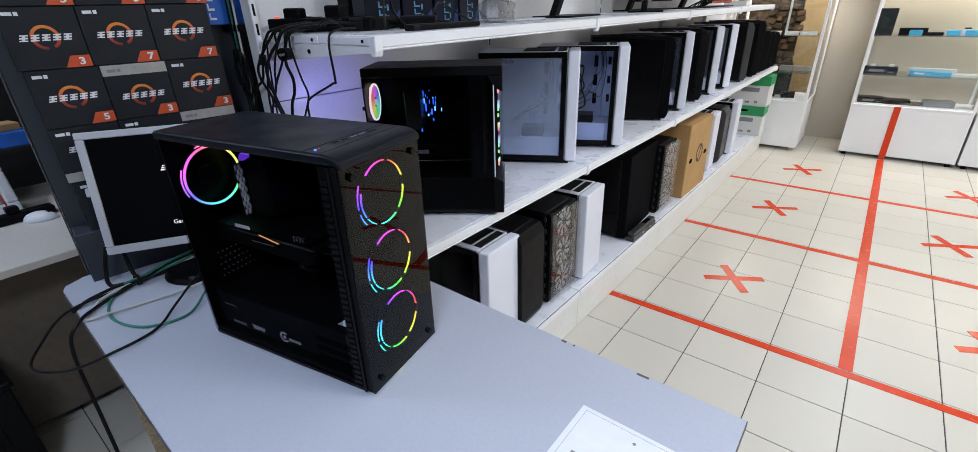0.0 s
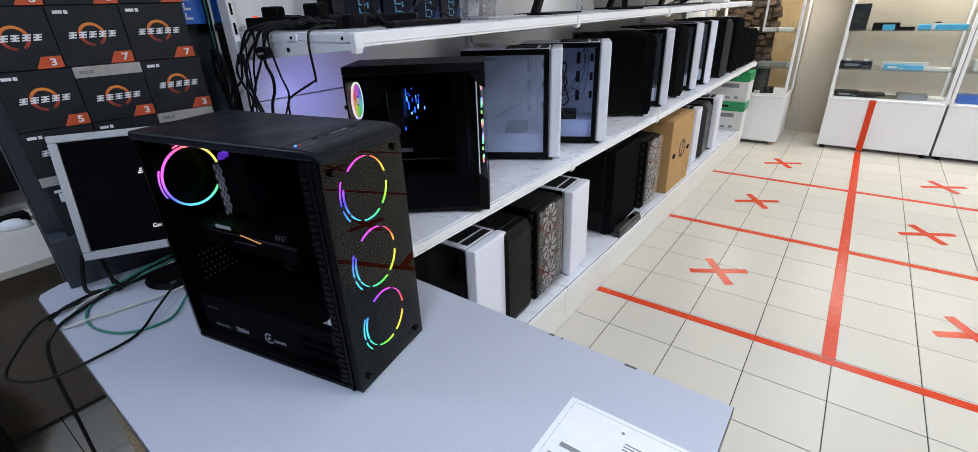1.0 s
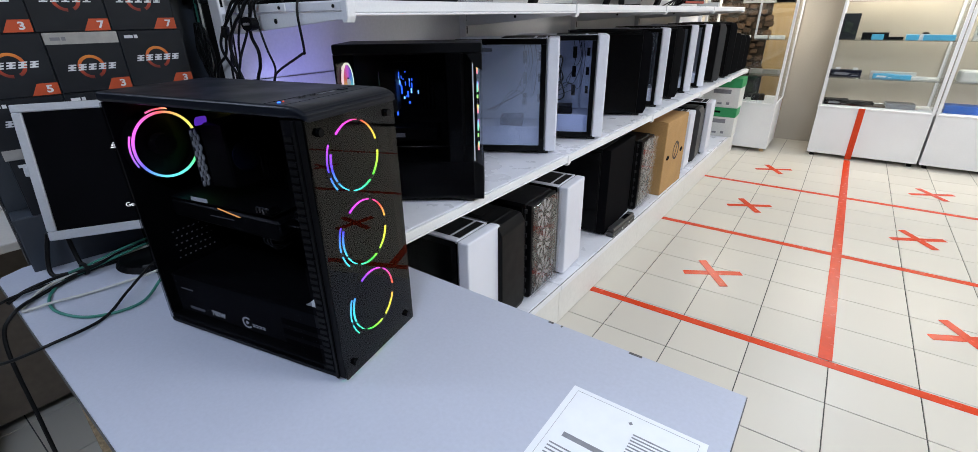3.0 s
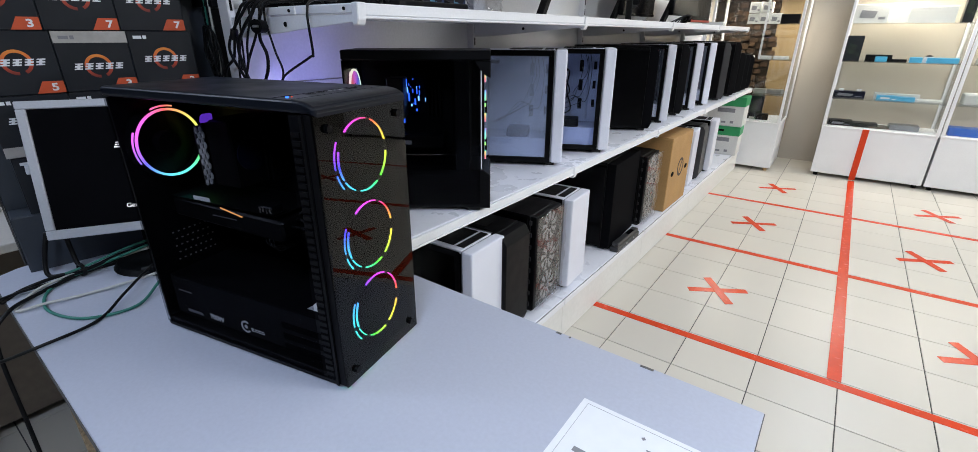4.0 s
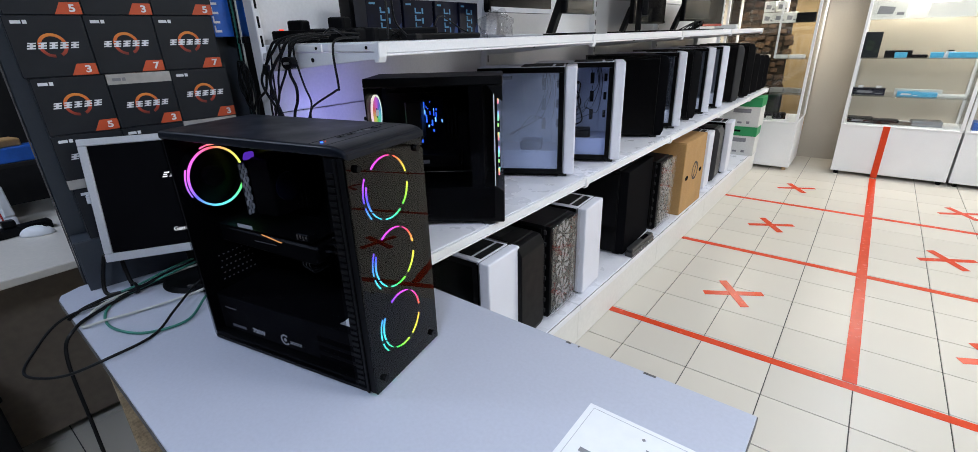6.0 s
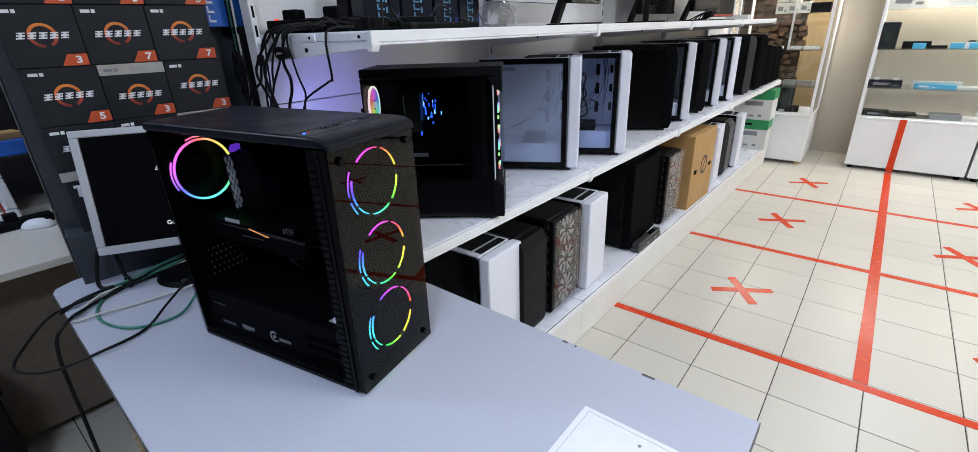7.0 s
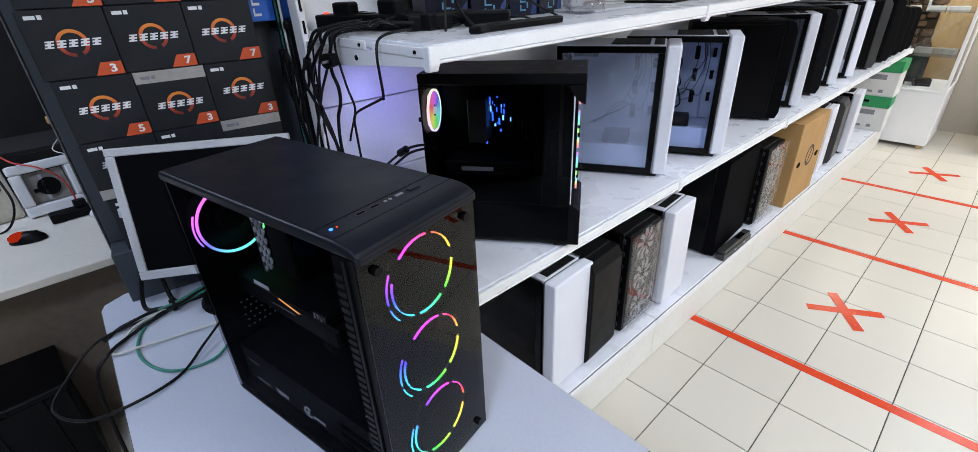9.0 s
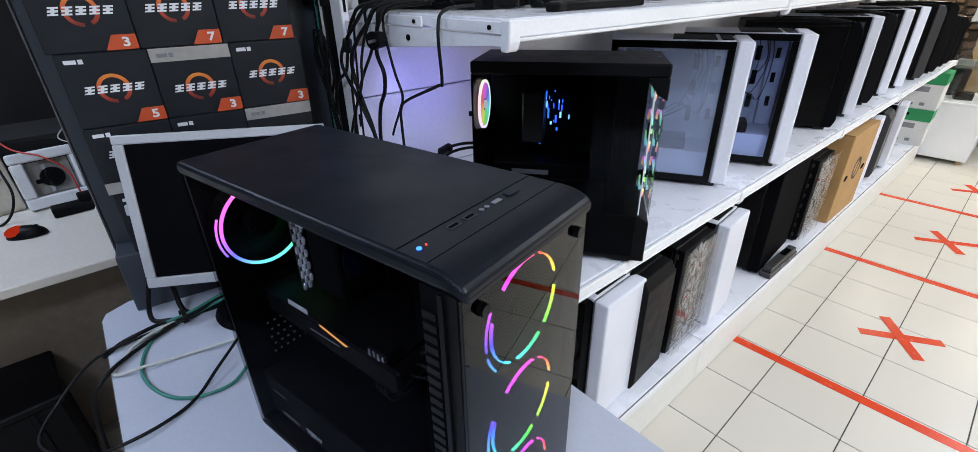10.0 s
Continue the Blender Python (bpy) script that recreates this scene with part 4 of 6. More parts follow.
# ---- desk ----
DESK = 0.806
desk = thing("desk", pose(0, 0, 0), "grey laminate desk with worn dark edges", "desk")
outline = [(-0.588, -0.160), (-0.565, -0.205), (-0.54, -0.214), (0.973, -0.262), (0.975, 0.392), (-0.545, 0.402), (-0.588, 0.38)]
part("desktop", prism(outline, "z", DESK - 0.022, DESK, 0.0012), LAMINATE, desk)
part("edge_band", prism([(x * 1.0 + (0.0015 if x > 0 else -0.0015), y + (0.0015 if y > 0 else -0.0015)) for x, y in outline], "z", DESK - 0.0205, DESK - 0.003), EDGE_BAND, desk)
for x0, y0, x1, y1 in ((-0.52, -0.18, -0.50, 0.36), (0.90, -0.22, 0.92, 0.36)):
    part("side_panel", box(x0, y0, 0.0, x1, y1, DESK - 0.0225, 0.001), CHIPBOARD, desk)
part("back_panel", box(-0.499, 0.30, 0.25, 0.899, 0.316, DESK - 0.0225, 0.001), LAMINATE, desk)
chips = bm_new()
for u, span in ((0.780, 0.026), (0.612, 0.014), (0.640, 0.006), (-0.21, 0.009)):
    add_box(chips, u, 0.3905 - 0.007 * u, DESK - 0.004, u + span, 0.3985 - 0.007 * u, DESK + 0.0004, 0.0015)
tagged(part("edge_chip", chips, EDGE_BAND, desk, "dark chips along the worn edge"), kind="stuff")

# paper sheet
sheet = thing("paper_sheet", pose(0.738, 0.256, DESK + 0.0006), "printed white paper sheet lying on the desk", "paper")
part("page", box(0, -0.297, 0, 0.21, 0, 0.0007), PAPER, sheet)
part("crest", cyl(0.105, -0.026, 0.0008, 0.0035, 0.0003, "z", 4), INK, sheet)
bars = bm_new()
for k in range(9):
    add_box(bars, 0.115, -0.045 - 0.006 * k, 0.0008, 0.185 - 0.012 * (k % 3), -0.0425 - 0.006 * k, 0.001)
for k in range(24):
    add_box(bars, 0.02, -0.125 - 0.0065 * k, 0.0008, 0.19 - 0.02 * (k % 4), -0.1225 - 0.0065 * k, 0.001)
part("print_line", bars, INK, sheet)
bars = bm_new()
for c in ((0.01, -0.0085, 0.2, -0.008), (0.01, -0.289, 0.2, -0.2885), (0.01, -0.288, 0.0105, -0.009), (0.1995, -0.288, 0.2, -0.009)):
    add_box(bars, c[0], c[1], 0.0008, c[2], c[3], 0.001)
part("border", bars, INK, sheet)
part("heading", box(0.03, -0.105, 0.0008, 0.10, -0.096, 0.001), INK, sheet)


# ---- the main computer ----
PC_D, PC_W, PC_H, PC_A = 0.45, 0.190, 0.460, 11.5
pc = thing("computer_case", pose(0.421, 0.055, DESK, 0, 0, PC_A), "black running tower computer with rainbow fan rings on the desk", "computer case")
# own axes: front face at x = 0, rear at x = -D; left glass side at y = L
D, W, H, F, L = PC_D, PC_W, PC_H, 0.008, -0.013
for fx in (-D + 0.062, -0.070):
    for fy in (L + 0.022, W - 0.024):
        part("foot", prism([(fx - 0.040, 0), (fx + 0.040, 0), (fx + 0.054, F - 0.0005), (fx - 0.054, F - 0.0005)], "y", fy - 0.017, fy + 0.017, 0.002), RUBBER, pc)
part("bottom_panel", box(-D, L + 0.004, F, -0.022, W - 0.001, F + 0.012, 0.002), BLACK_STEEL, pc)
part("bottom_skirt", prism([(-D + 0.004, F - 0.003), (-0.024, F - 0.003), (-0.018, F + 0.004), (-D + 0.001, F + 0.004)], "y", L + 0.0015, L + 0.0038), BLACK_PLASTIC, pc)
part("rear_wall", box(-D, L + 0.004, F + 0.0125, -D + 0.005, W - 0.001, H - 0.018), BLACK_STEEL, pc)
part("right_wall", box(-D + 0.006, W - 0.005, F + 0.0125, -0.022, W - 0.001, H - 0.018), BLACK_STEEL, pc)
part("tray", box(-D + 0.006, W - 0.034, F + 0.105, -0.09, W - 0.031, H - 0.03), BLACK_INSIDE, pc)
# rounded top
prof = [(-D - 0.002, H - 0.017), (-D - 0.002, H - 0.004), (-D + 0.003, H)]
prof += [(-0.03 + 0.035 * math.sin(radians(a)), H - 0.015 + 0.015 * math.cos(radians(a))) for a in range(0, 91, 15)]
prof += [(0.005, H - 0.017)]
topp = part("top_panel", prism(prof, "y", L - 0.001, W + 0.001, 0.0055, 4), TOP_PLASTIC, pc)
part("seam_line", box(-0.070, L + 0.004, H - 0.0005, -0.069, W - 0.002, H + 0.0004), BLACK_INSIDE, topp)
part("seam_line", box(-0.036, L + 0.004, H - 0.001, -0.035, W - 0.002, H + 0.0002), BLACK_INSIDE, topp)
for k, (y0, y1) in enumerate(((0.042, 0.056), (0.064, 0.078))):
    slot = part("usb_port", box(-0.062, y0, H + 0.0002, -0.055, y1, H + 0.0008), GRILLE, topp)
    part("port_hole", box(-0.0605, y0 + 0.0012, H + 0.0009, -0.0565, y1 - 0.0012, H + 0.0011), BLACK_INSIDE, slot)
for y0 in (0.088, 0.096):
    part("audio_socket", cyl(-0.058, y0, H + 0.0002, 0.0026, 0.001, "z", 12), BRUSHED, topp)
part("usb_port", box(-0.061, 0.106, H + 0.0002, -0.056, 0.118, H + 0.0010), INK, topp)
part("power_button", box(-0.063, 0.128, H + 0.0002, -0.054, 0.146, H + 0.0016, 0.0005), TOP_PLASTIC, topp)
part("power_light", cyl(-0.055, 0.003, H + 0.0002, 0.0022, 0.0012, "z", 10), BLUE_GLOW, topp)
part("drive_light", cyl(-0.055, 0.011, H + 0.0002, 0.0009, 0.0010, "z", 10), RED_GLOW, topp)
# front
part("front_frame", box(-0.021, L, F + 0.001, -0.016, W, H - 0.018, 0.001), BLACK_INSIDE, pc)
part("front_side", box(-0.0155, L + 0.0005, F + 0.001, -0.0045, L + 0.006, H - 0.0185), BLACK_PLASTIC, pc)
part("front_side", box(-0.0155, W - 0.006, F + 0.001, -0.0045, W - 0.0005, H - 0.0185), BLACK_PLASTIC, pc)
part("front_glass", box(-0.0038, L + 0.0005, F - 0.001, 0.0002, W - 0.0005, H - 0.0185, 0.0008), SMOKED, pc, "smoked glass front")
for fy in (L + 0.023, W - 0.024):
    for fz in (F + 0.022, H - 0.038):
        part("glass_screw", cyl(0.0004, fy, fz, 0.0062, 0.0055, "x", 18, 0.0056), DARK_GLOSS, pc, smooth=False)
# side intake slats of the front
slats = bm_new()
for k in range(34):
    z = F + 0.014 + 0.0118 * k
    add_box(slats, -0.041, L - 0.0012, z, -0.026, L + 0.0015, z + 0.0070)
part("intake_slats", slats, BLACK_PLASTIC, pc)
part("intake_back", box(-0.044, L + 0.0020, F + 0.006, -0.0215, L + 0.006, H - 0.02), BLACK_INSIDE, pc)
part("intake_edge", box(-0.0215, L - 0.0028, F, -0.0165, L - 0.0003, H - 0.019), BLACK_PLASTIC, pc)
# fans with light rings
RING_ARCS = [(64, 118), (2, 52), (-62, -18), (-118, -74), (150, 196), (202, 228)]
for k in range(3):
    zc = 0.106 + 0.131 * k
    fan = part("front_fan", arc(0.0635, 0.0645, 0, 360, -0.004, 0.0015, 40), BLACK_PLASTIC, pc, at=pose(-0.0120, 0.0915, zc))
    for a0, a1 in RING_ARCS:
        part("light_arc", arc(0.0546, 0.0561, a0 + 7 * k, a1 + 7 * k, 0, 0.003, 14), FRONT_GLOW[k], fan)
    for a0, a1 in ((152, 188), (196, 218)):
        part("outer_light", arc(0.0640, 0.0658, a0, a1, 0.0022, 0.004, 10), FRONT_GLOW[k], fan)
    part("hub", cyl(-0.004, 0, 0, 0.02, 0.004, "x", 20), BLACK_PLASTIC, fan)
rear = part("rear_fan", arc(0.0615, 0.063, 0, 360, 0.0, 0.024, 40), BLACK_PLASTIC, pc, at=pose(-D + 0.007, 0.059, 0.356))
part("light_ring", arc(0.0565, 0.0605, 0, 360, 0.0242, 0.0265, 56), RING_GLOW[3], rear)
part("outer_light", arc(0.0635, 0.0660, 155, 205, 0.0245, 0.0262, 14), RING_GLOW[3], rear)
part("outer_light", arc(0.0635, 0.0660, 75, 110, 0.0245, 0.0262, 14), RING_GLOW[3], rear)
part("hub", cyl(0.003, 0, 0, 0.02, 0.02, "x", 20), BLACK_PLASTIC, rear)
# inside
shroud = part("supply_shroud", box(-D + 0.006, 0.010, F + 0.013, -0.052, W - 0.035, F + 0.098, 0.002), BLACK_INSIDE, pc)
part("cover_face", box(-D + 0.008, 0.0095, F + 0.015, -0.054, 0.0098, F + 0.096), SHROUD, shroud)
letters("700W", 0.0150, PRINT_WHITE, shroud, pose(-0.330, 0.0094, 0.036, 90, 0, 0), bold=0.0004)
part("round_mark", arc(0.009, 0.0125, 50, 320, 0, 0.0005, 24), PRINT_WHITE, shroud, at=pose(-0.251, 0.0094, 0.040, 0, 0, -90))
part("round_mark", cyl(0, 0, 0, 0.004, 0.0005, "x", 12), PRINT_WHITE, shroud, at=pose(-0.251, 0.0094, 0.040, 0, 0, -90))
marks = bm_new()
for k in range(4):
    add_box(marks, -0.2375 + 0.0085 * k, 0.0089, 0.0345, -0.231 + 0.0085 * k, 0.0094, 0.0365)
    add_box(marks, -0.2375 + 0.0085 * k, 0.0089, 0.0385, -0.231 + 0.0085 * k, 0.0094, 0.0405)
part("word_mark", marks, PRINT_WHITE, shroud)
bars = bm_new()
add_box(bars, -0.425, 0.0089, F + 0.067, -0.39, 0.0094, F + 0.0695)
add_box(bars, -0.412, 0.0089, 0.031, -0.37, 0.0094, 0.037)
part("print_line", bars, INK, shroud)
vents = bm_new()
for k in range(3):
    add_box(vents, -0.155, 0.0078, 0.022 + 0.022 * k, -0.056, 0.0092, 0.0345 + 0.022 * k, 0.0005)
part("vent_slot", vents, BLACK_INSIDE, shroud)
part("sticker", prism([(-0.108, F + 0.0985), (-0.078, F + 0.0985), (-0.076, F + 0.124), (-0.094, F + 0.108)], "y", 0.026, 0.0264), PRINT_WHITE, pc)
board = part("motherboard", box(-D + 0.03, W - 0.043, F + 0.13, -0.15, W - 0.040, H - 0.04), BLACK_STEEL, pc)
rng = random.Random(11)
dots = bm_new()
for k in range(5):
    for j in range(8 - k % 2):
        add_box(dots, -D + 0.0052, 0.035 + 0.011 * j + 0.004 * (k % 2), 0.125 + 0.014 * k, -D + 0.0060, 0.0385 + 0.011 * j + 0.004 * (k % 2), 0.1275 + 0.014 * k)
tagged(part("vent_holes", dots, INK, pc), kind="stuff")
for k in range(2):
    part("memory_stick", box(-0.245 + 0.012 * k, W - 0.082, H - 0.165, -0.240 + 0.012 * k, W - 0.0435, H - 0.05), BLACK_STEEL, board)
cooler = part("cooler", box(-0.315, 0.056, 0.290, -0.255, W - 0.044, 0.405, 0.003), BLACK_STEEL, pc)
part("cover_strip", box(-0.3195, 0.0395, 0.293, -0.3170, 0.0555, 0.396, 0.001), GRILLE, cooler)
bub = bm_new()
for k in range(11):
    for j in range(2):
        bmesh.ops.create_uvsphere(bub, u_segments=6, v_segments=4, radius=1, matrix=pose(-0.3168, 0.0425 + 0.0072 * j + 0.0036 * (k % 2), 0.298 + 0.0090 * k) @ Matrix.Diagonal((0.0016, 0.0031, 0.0062, 1)))
tagged(part("clear_cover", bub, BUBBLE, cooler, "quilted silvery plastic cover"), kind="stuff")
part("top_light", prism([(-0.319, 0.398), (-0.300, 0.402), (-0.297, 0.416), (-0.312, 0.414)], "y", 0.050, 0.066, 0.003), VIOLET_GLOW, cooler, "violet light on the cooler")
# navy colour stands in for blue light caught on the fan face
part("blue_lit_face", cyl(-0.2545, 0.09, 0.345, 0.028, 0.003, "x", 24), NAVY_BOX, cooler)
card = part("graphics_card", prism([(-D + 0.03, 0.222), (-0.16, 0.212), (-0.15, 0.222), (-0.15, 0.250), (-D + 0.03, 0.2575)], "y", 0.042, W - 0.044, 0.004), BLACK_PLASTIC, pc, at=pose(0.012, -0.012, 0.006))
part("backplate", box(-D + 0.03, 0.041, 0.2585, -0.16, W - 0.046, 0.2605), BLACK_STEEL, card)
part("light_strip", prism([(-0.291, 0.2540), (-0.242, 0.2452), (-0.237, 0.2466), (-0.291, 0.2562)], "y", 0.0405, 0.0416), AMBER_GLOW, card, "thin amber light strip")
part("card_edge", box(-0.315, 0.0405, 0.2375, -0.255, 0.0414, 0.2390), BRUSHED, card)
part("label", box(-0.356, 0.0405, 0.2615, -0.314, 0.0412, 0.2690), PRINT_WHITE, card)
plug_end = part("power_plug", box(-0.190, 0.036, 0.262, -0.160, 0.060, 0.276, 0.002), BLACK_PLASTIC, card)
for k in range(4):
    part("plug_pin", box(-0.1885 + 0.0075 * k, 0.0355, 0.2645 + 0.002 * (k % 2), -0.1850 + 0.0075 * k, 0.0359, 0.2745), CHROME, plug_end)
for k in range(3):
    pts = [(-0.185 + 0.008 * k, 0.036, 0.222), (-0.180 + 0.008 * k, 0.030, 0.214), (-0.168 + 0.006 * k, 0.034, 0.208 - 0.003 * k), (-0.15, 0.060, 0.205)]
    part("card_wire", tube_mesh(pts, 0.0014, 6), CABLE_BLACK, pc, smooth=True)
for k in range(3):
    pts = [(-0.16, 0.06 + 0.008 * k, F + 0.225), (-0.13, 0.05 + 0.01 * k, F + 0.235 + 0.01 * k), (-0.11, 0.08, F + 0.22), (-0.10, W - 0.05, F + 0.20)]
    part("power_wire", tube_mesh(pts, 0.0022, 6), CABLE_BLACK, pc, smooth=True)
part("yellow_wire", tube_mesh([(-0.135, W - 0.05, H - 0.11), (-0.13, W - 0.06, H - 0.13), (-0.115, W - 0.06, H - 0.132), (-0.105, W - 0.045, H - 0.12)], 0.0018, 6), PRINT_AMBER, pc, smooth=True)
pane = part("side_glass", box(-D + 0.002, L - 0.0005, F + 0.0045, -0.052, L + 0.0032, H - 0.019, 0.0008), PC_GLASS, pc, "dark coated glass side")
pane.visible_shadow = False

# ---- old monitor ----
mon = thing("monitor", pose(-0.415, -0.117, DESK, 0, 0, -32), "silver-framed desktop monitor switched on, with a dark screen", "monitor")
# own axes: screen faces +x, y from 0 to the right
MW, ML, MH = 0.384, 0.103, 0.409
tilt = pose(0, 0, ML, 0, -12, 0)
part("housing", box(-0.048, 0.006, 0.006, -0.022, MW - 0.006, MH - ML - 0.006, 0.008, 2), SILVER_PLASTIC, mon, at=tilt)
bez = bm_new()
hh = MH - ML
for c in ((0, 0, MW, 0.021), (0, hh - 0.017, MW, hh), (0, 0.0212, 0.018, hh - 0.0172), (MW - 0.018, 0.0212, MW, hh - 0.0172)):
    add_box(bez, -0.0215, c[0], c[1], 0.0, c[2], c[3], 0.002)
part("bezel", bez, SILVER_PLASTIC, mon, at=tilt)
scr = part("screen", box(-0.021, 0.0182, 0.0214, -0.005, MW - 0.0182, hh - 0.0174), SCREEN, mon, at=tilt)
letters("Getting", 0.0145, WHITE_GLOW, scr, pose(-0.0046, MW / 2 - 0.010, 0.061, 90, 0, 90))
marks = bm_new()
for k in range(3):
    y0 = MW / 2 - 0.032 + 0.016 * k
    for dz, dw in ((0.0, 0.011), (0.005, 0.009), (0.010, 0.012)):
        vs = [marks.verts.new((-0.0044, y0 + dy + 0.5 * (dz + h), 0.196 + dz + h)) for dy, h in ((0, 0), (dw, 0), (dw, 0.0032), (0, 0.0032))]
        marks.faces.new(vs)
part("screen_mark", marks, WHITE_GLOW, scr)
part("small_print", box(0.0002, MW / 2 + 0.03, 0.008, 0.0008, MW / 2 + 0.09, 0.013), INK, mon, at=tilt)
part("side_lug", box(-0.04, -0.014, 0.15, -0.015, -0.0005, 0.172, 0.002), SILVER_PLASTIC, mon, at=tilt)
part("neck", box(-0.125, MW / 2 - 0.045, 0.012, -0.098, MW / 2 + 0.045, 0.26, 0.006, 2), BLACK_PLASTIC, mon)
part("stand_foot", cyl(-0.06, MW / 2, 0.0, 0.105, 0.0118, "z", 36, 0.095), BLACK_PLASTIC, mon)

# ---- processor boxes on their stand ----
STACK = pose(-0.51, 0.0, 0, 0, 0, -7.5)
backboard = thing("backing_board", STACK, "tall dark grey board behind the processor boxes", "board")
part("board", box(-0.105, -0.153, 0.0, -0.082, 0.40, 1.95, 0.003), PANEL_GREY, backboard)
part("edge_strip", box(-0.106, -0.157, 0.0, -0.080, -0.1535, 1.95, 0.001), EDGE_BAND, backboard)
solo("box_stand", box(-0.081, -0.150, 0.0, 0.002, 0.36, 0.9448, 0.003), PANEL_GREY, "dark grey stand under the processor boxes", "stand", STACK)


levels, stops = (-0.0070, -0.0042, -0.0018, 0.0018, 0.0042, 0.0070), (0.0, 0.0045, 0.0100, 0.0150)
marks = bm_new()
grid = [[marks.verts.new((0, y0 + 0.3 * z2, z2)) for z2 in levels] for y0 in stops]
for i in range(3):
    for j in range(5):
        if j % 2 == 0 or i == 1:
            marks.faces.new((grid[i][j], grid[i + 1][j], grid[i + 1][j + 1], grid[i][j + 1]))
WORD_MARK = mesh_of("word_mark", marks, PRINT_WHITE)


def processor_box(y, z, w, h, digit, silver="", turned=0.0):
    t = thing("processor_box", STACK @ pose(0, y, z, 0, 0, turned), "dark grey processor box with an orange ring" + (" and a silver band" if silver else ""), "processor box", "processor boxes")
    part("carton", box(-0.075, 0, 0.0, 0, w, h, 0.0015), BOX_BLACK, t)
    z0, z1 = 0.0, h
    if silver == "top":
        part("band", box(-0.0745, 0.0005, h - 0.026, 0.0006, w - 0.0005, h - 0.0006), BOX_SILVER, t)
        z1 = h - 0.026
    if silver == "bottom":
        part("band", box(-0.0745, 0.0005, 0.0006, 0.0006, w - 0.0005, 0.024), BOX_SILVER, t)
        z0 = 0.024
    c = pose(0.0002, w * 0.51, (z0 + z1) / 2 + 0.002)
    r = 0.0268
    part("ring_print", arc(r - 0.0066, r, -64, 268, 0, 0.0004, 40), PRINT_RING, t, at=c)
    for k in range(5):
        o = new("word_mark", WORD_MARK)
        o.parent, o.matrix_basis = t, c @ pose(0.0007, -0.0455 + 0.0195 * k, 0)
    badge = part("badge", prism([(w - 0.052, z0 + 0.001), (w - 0.001, z0 + 0.001), (w - 0.001, z0 + 0.027), (w - 0.038, z0 + 0.027)], "x", 0.0003, 0.0008), PRINT_ORANGE, t)
    letters(digit, 0.022, PRINT_WHITE, badge, pose(0.0012, w - 0.018, z0 + 0.0135, 90, 0, 90) @ Matrix.Diagonal((1.2, 1, 1, 1)), bold=0.0007)
    small = bm_new()
    zz = h - 0.014
    add_box(small, 0.0008, 0.012, zz - 0.0035, 0.0012, 0.030, zz + 0.0035)
    add_box(small, 0.0008, 0.0325, zz - 0.004, 0.0012, 0.040, zz + 0.004)
    part("corner_mark", small, INK if silver == "top" else PRINT_WHITE, t)
    return t


BXW, BXH = 0.141, 0.134
ROWZ = [0.945, 1.08, 1.215, 1.35, 1.485, 1.62]
rows = [[("3", ""), ("5", ""), ("3", "")], [("3", "bottom"), ("5", ""), ("3", "top")], [("5", ""), ("3", "top"), ("3", "")], [("3", ""), ("7", ""), ("7", "")], [("5", ""), ("3", ""), ("5", "")], [("3", ""), ("7", ""), ("5", "")]]
for r, (z, row) in enumerate(zip(ROWZ, rows)):
    shift = [-0.112, -0.118, -0.117, -0.125, -0.12, -0.125][r]
    for c, (digit, silver) in enumerate(row):
        processor_box(shift + c * (BXW + 0.001), z, BXW, BXH, digit, silver, random.Random(r * 3 + c).uniform(-0.8, 0.8))

blue = thing("processor_box", pose(-0.56, 0.305, 1.43, 0, 0, -4), "bright blue processor box on the edge of the stack", "processor box", "processor boxes")
part("carton", box(-0.06, 0, 0, 0.06, 0.118, 0.20, 0.0015), BLUE_BOX, blue)
marks = bm_new()
for k in range(7):
    add_box(marks, 0.0603, 0.012, 0.012 + 0.024 * k, 0.0607, 0.030, 0.018 + 0.024 * k)
    add_box(marks, 0.0603, 0.012, 0.0182 + 0.024 * k, 0.0607, 0.016, 0.030 + 0.024 * k)
part("word_mark", marks, PRINT_WHITE, blue)
solo("wall_bracket", box(-0.66, 0.36, 1.41, -0.44, 0.43, 1.429, 0.002), BLACK_STEEL, "black ledge under the blue processor box", "bracket")
# black sheet added for the shade deep in the gap
solo("gap_shade", box(-0.64, 0.345, 0.0, -0.60, 0.43, 1.95, 0.003), BLACK_INSIDE, "black sheet standing in for the shade in the gap beside the shelving", "board")

# ---- cables ----
z = DESK + 0.004
cord("network_cable", [(-0.41, 0.10, z + 0.03), (-0.41, -0.03, z + 0.012), (-0.393, -0.136, z), (-0.285, -0.176, z), (-0.176, -0.142, z), (-0.145, -0.06, z), (-0.20, 0.006, z + 0.01), (-0.24, 0.06, z + 0.03)], 0.0032, CABLE_GREEN, "green network cable looped on the desk")
cord("network_cable", [(-0.25, 0.09, z + 0.03), (-0.25, 0.026, z + 0.012), (-0.287, -0.093, z), (-0.30, -0.169, z + 0.004), (-0.318, -0.215, z), (-0.36, -0.195, z), (-0.40, -0.141, z + 0.006), (-0.42, 0.02, z + 0.012), (-0.40, 0.10, z + 0.02)], 0.0032, CABLE_WHITE, "grey white network cable looped on the desk")
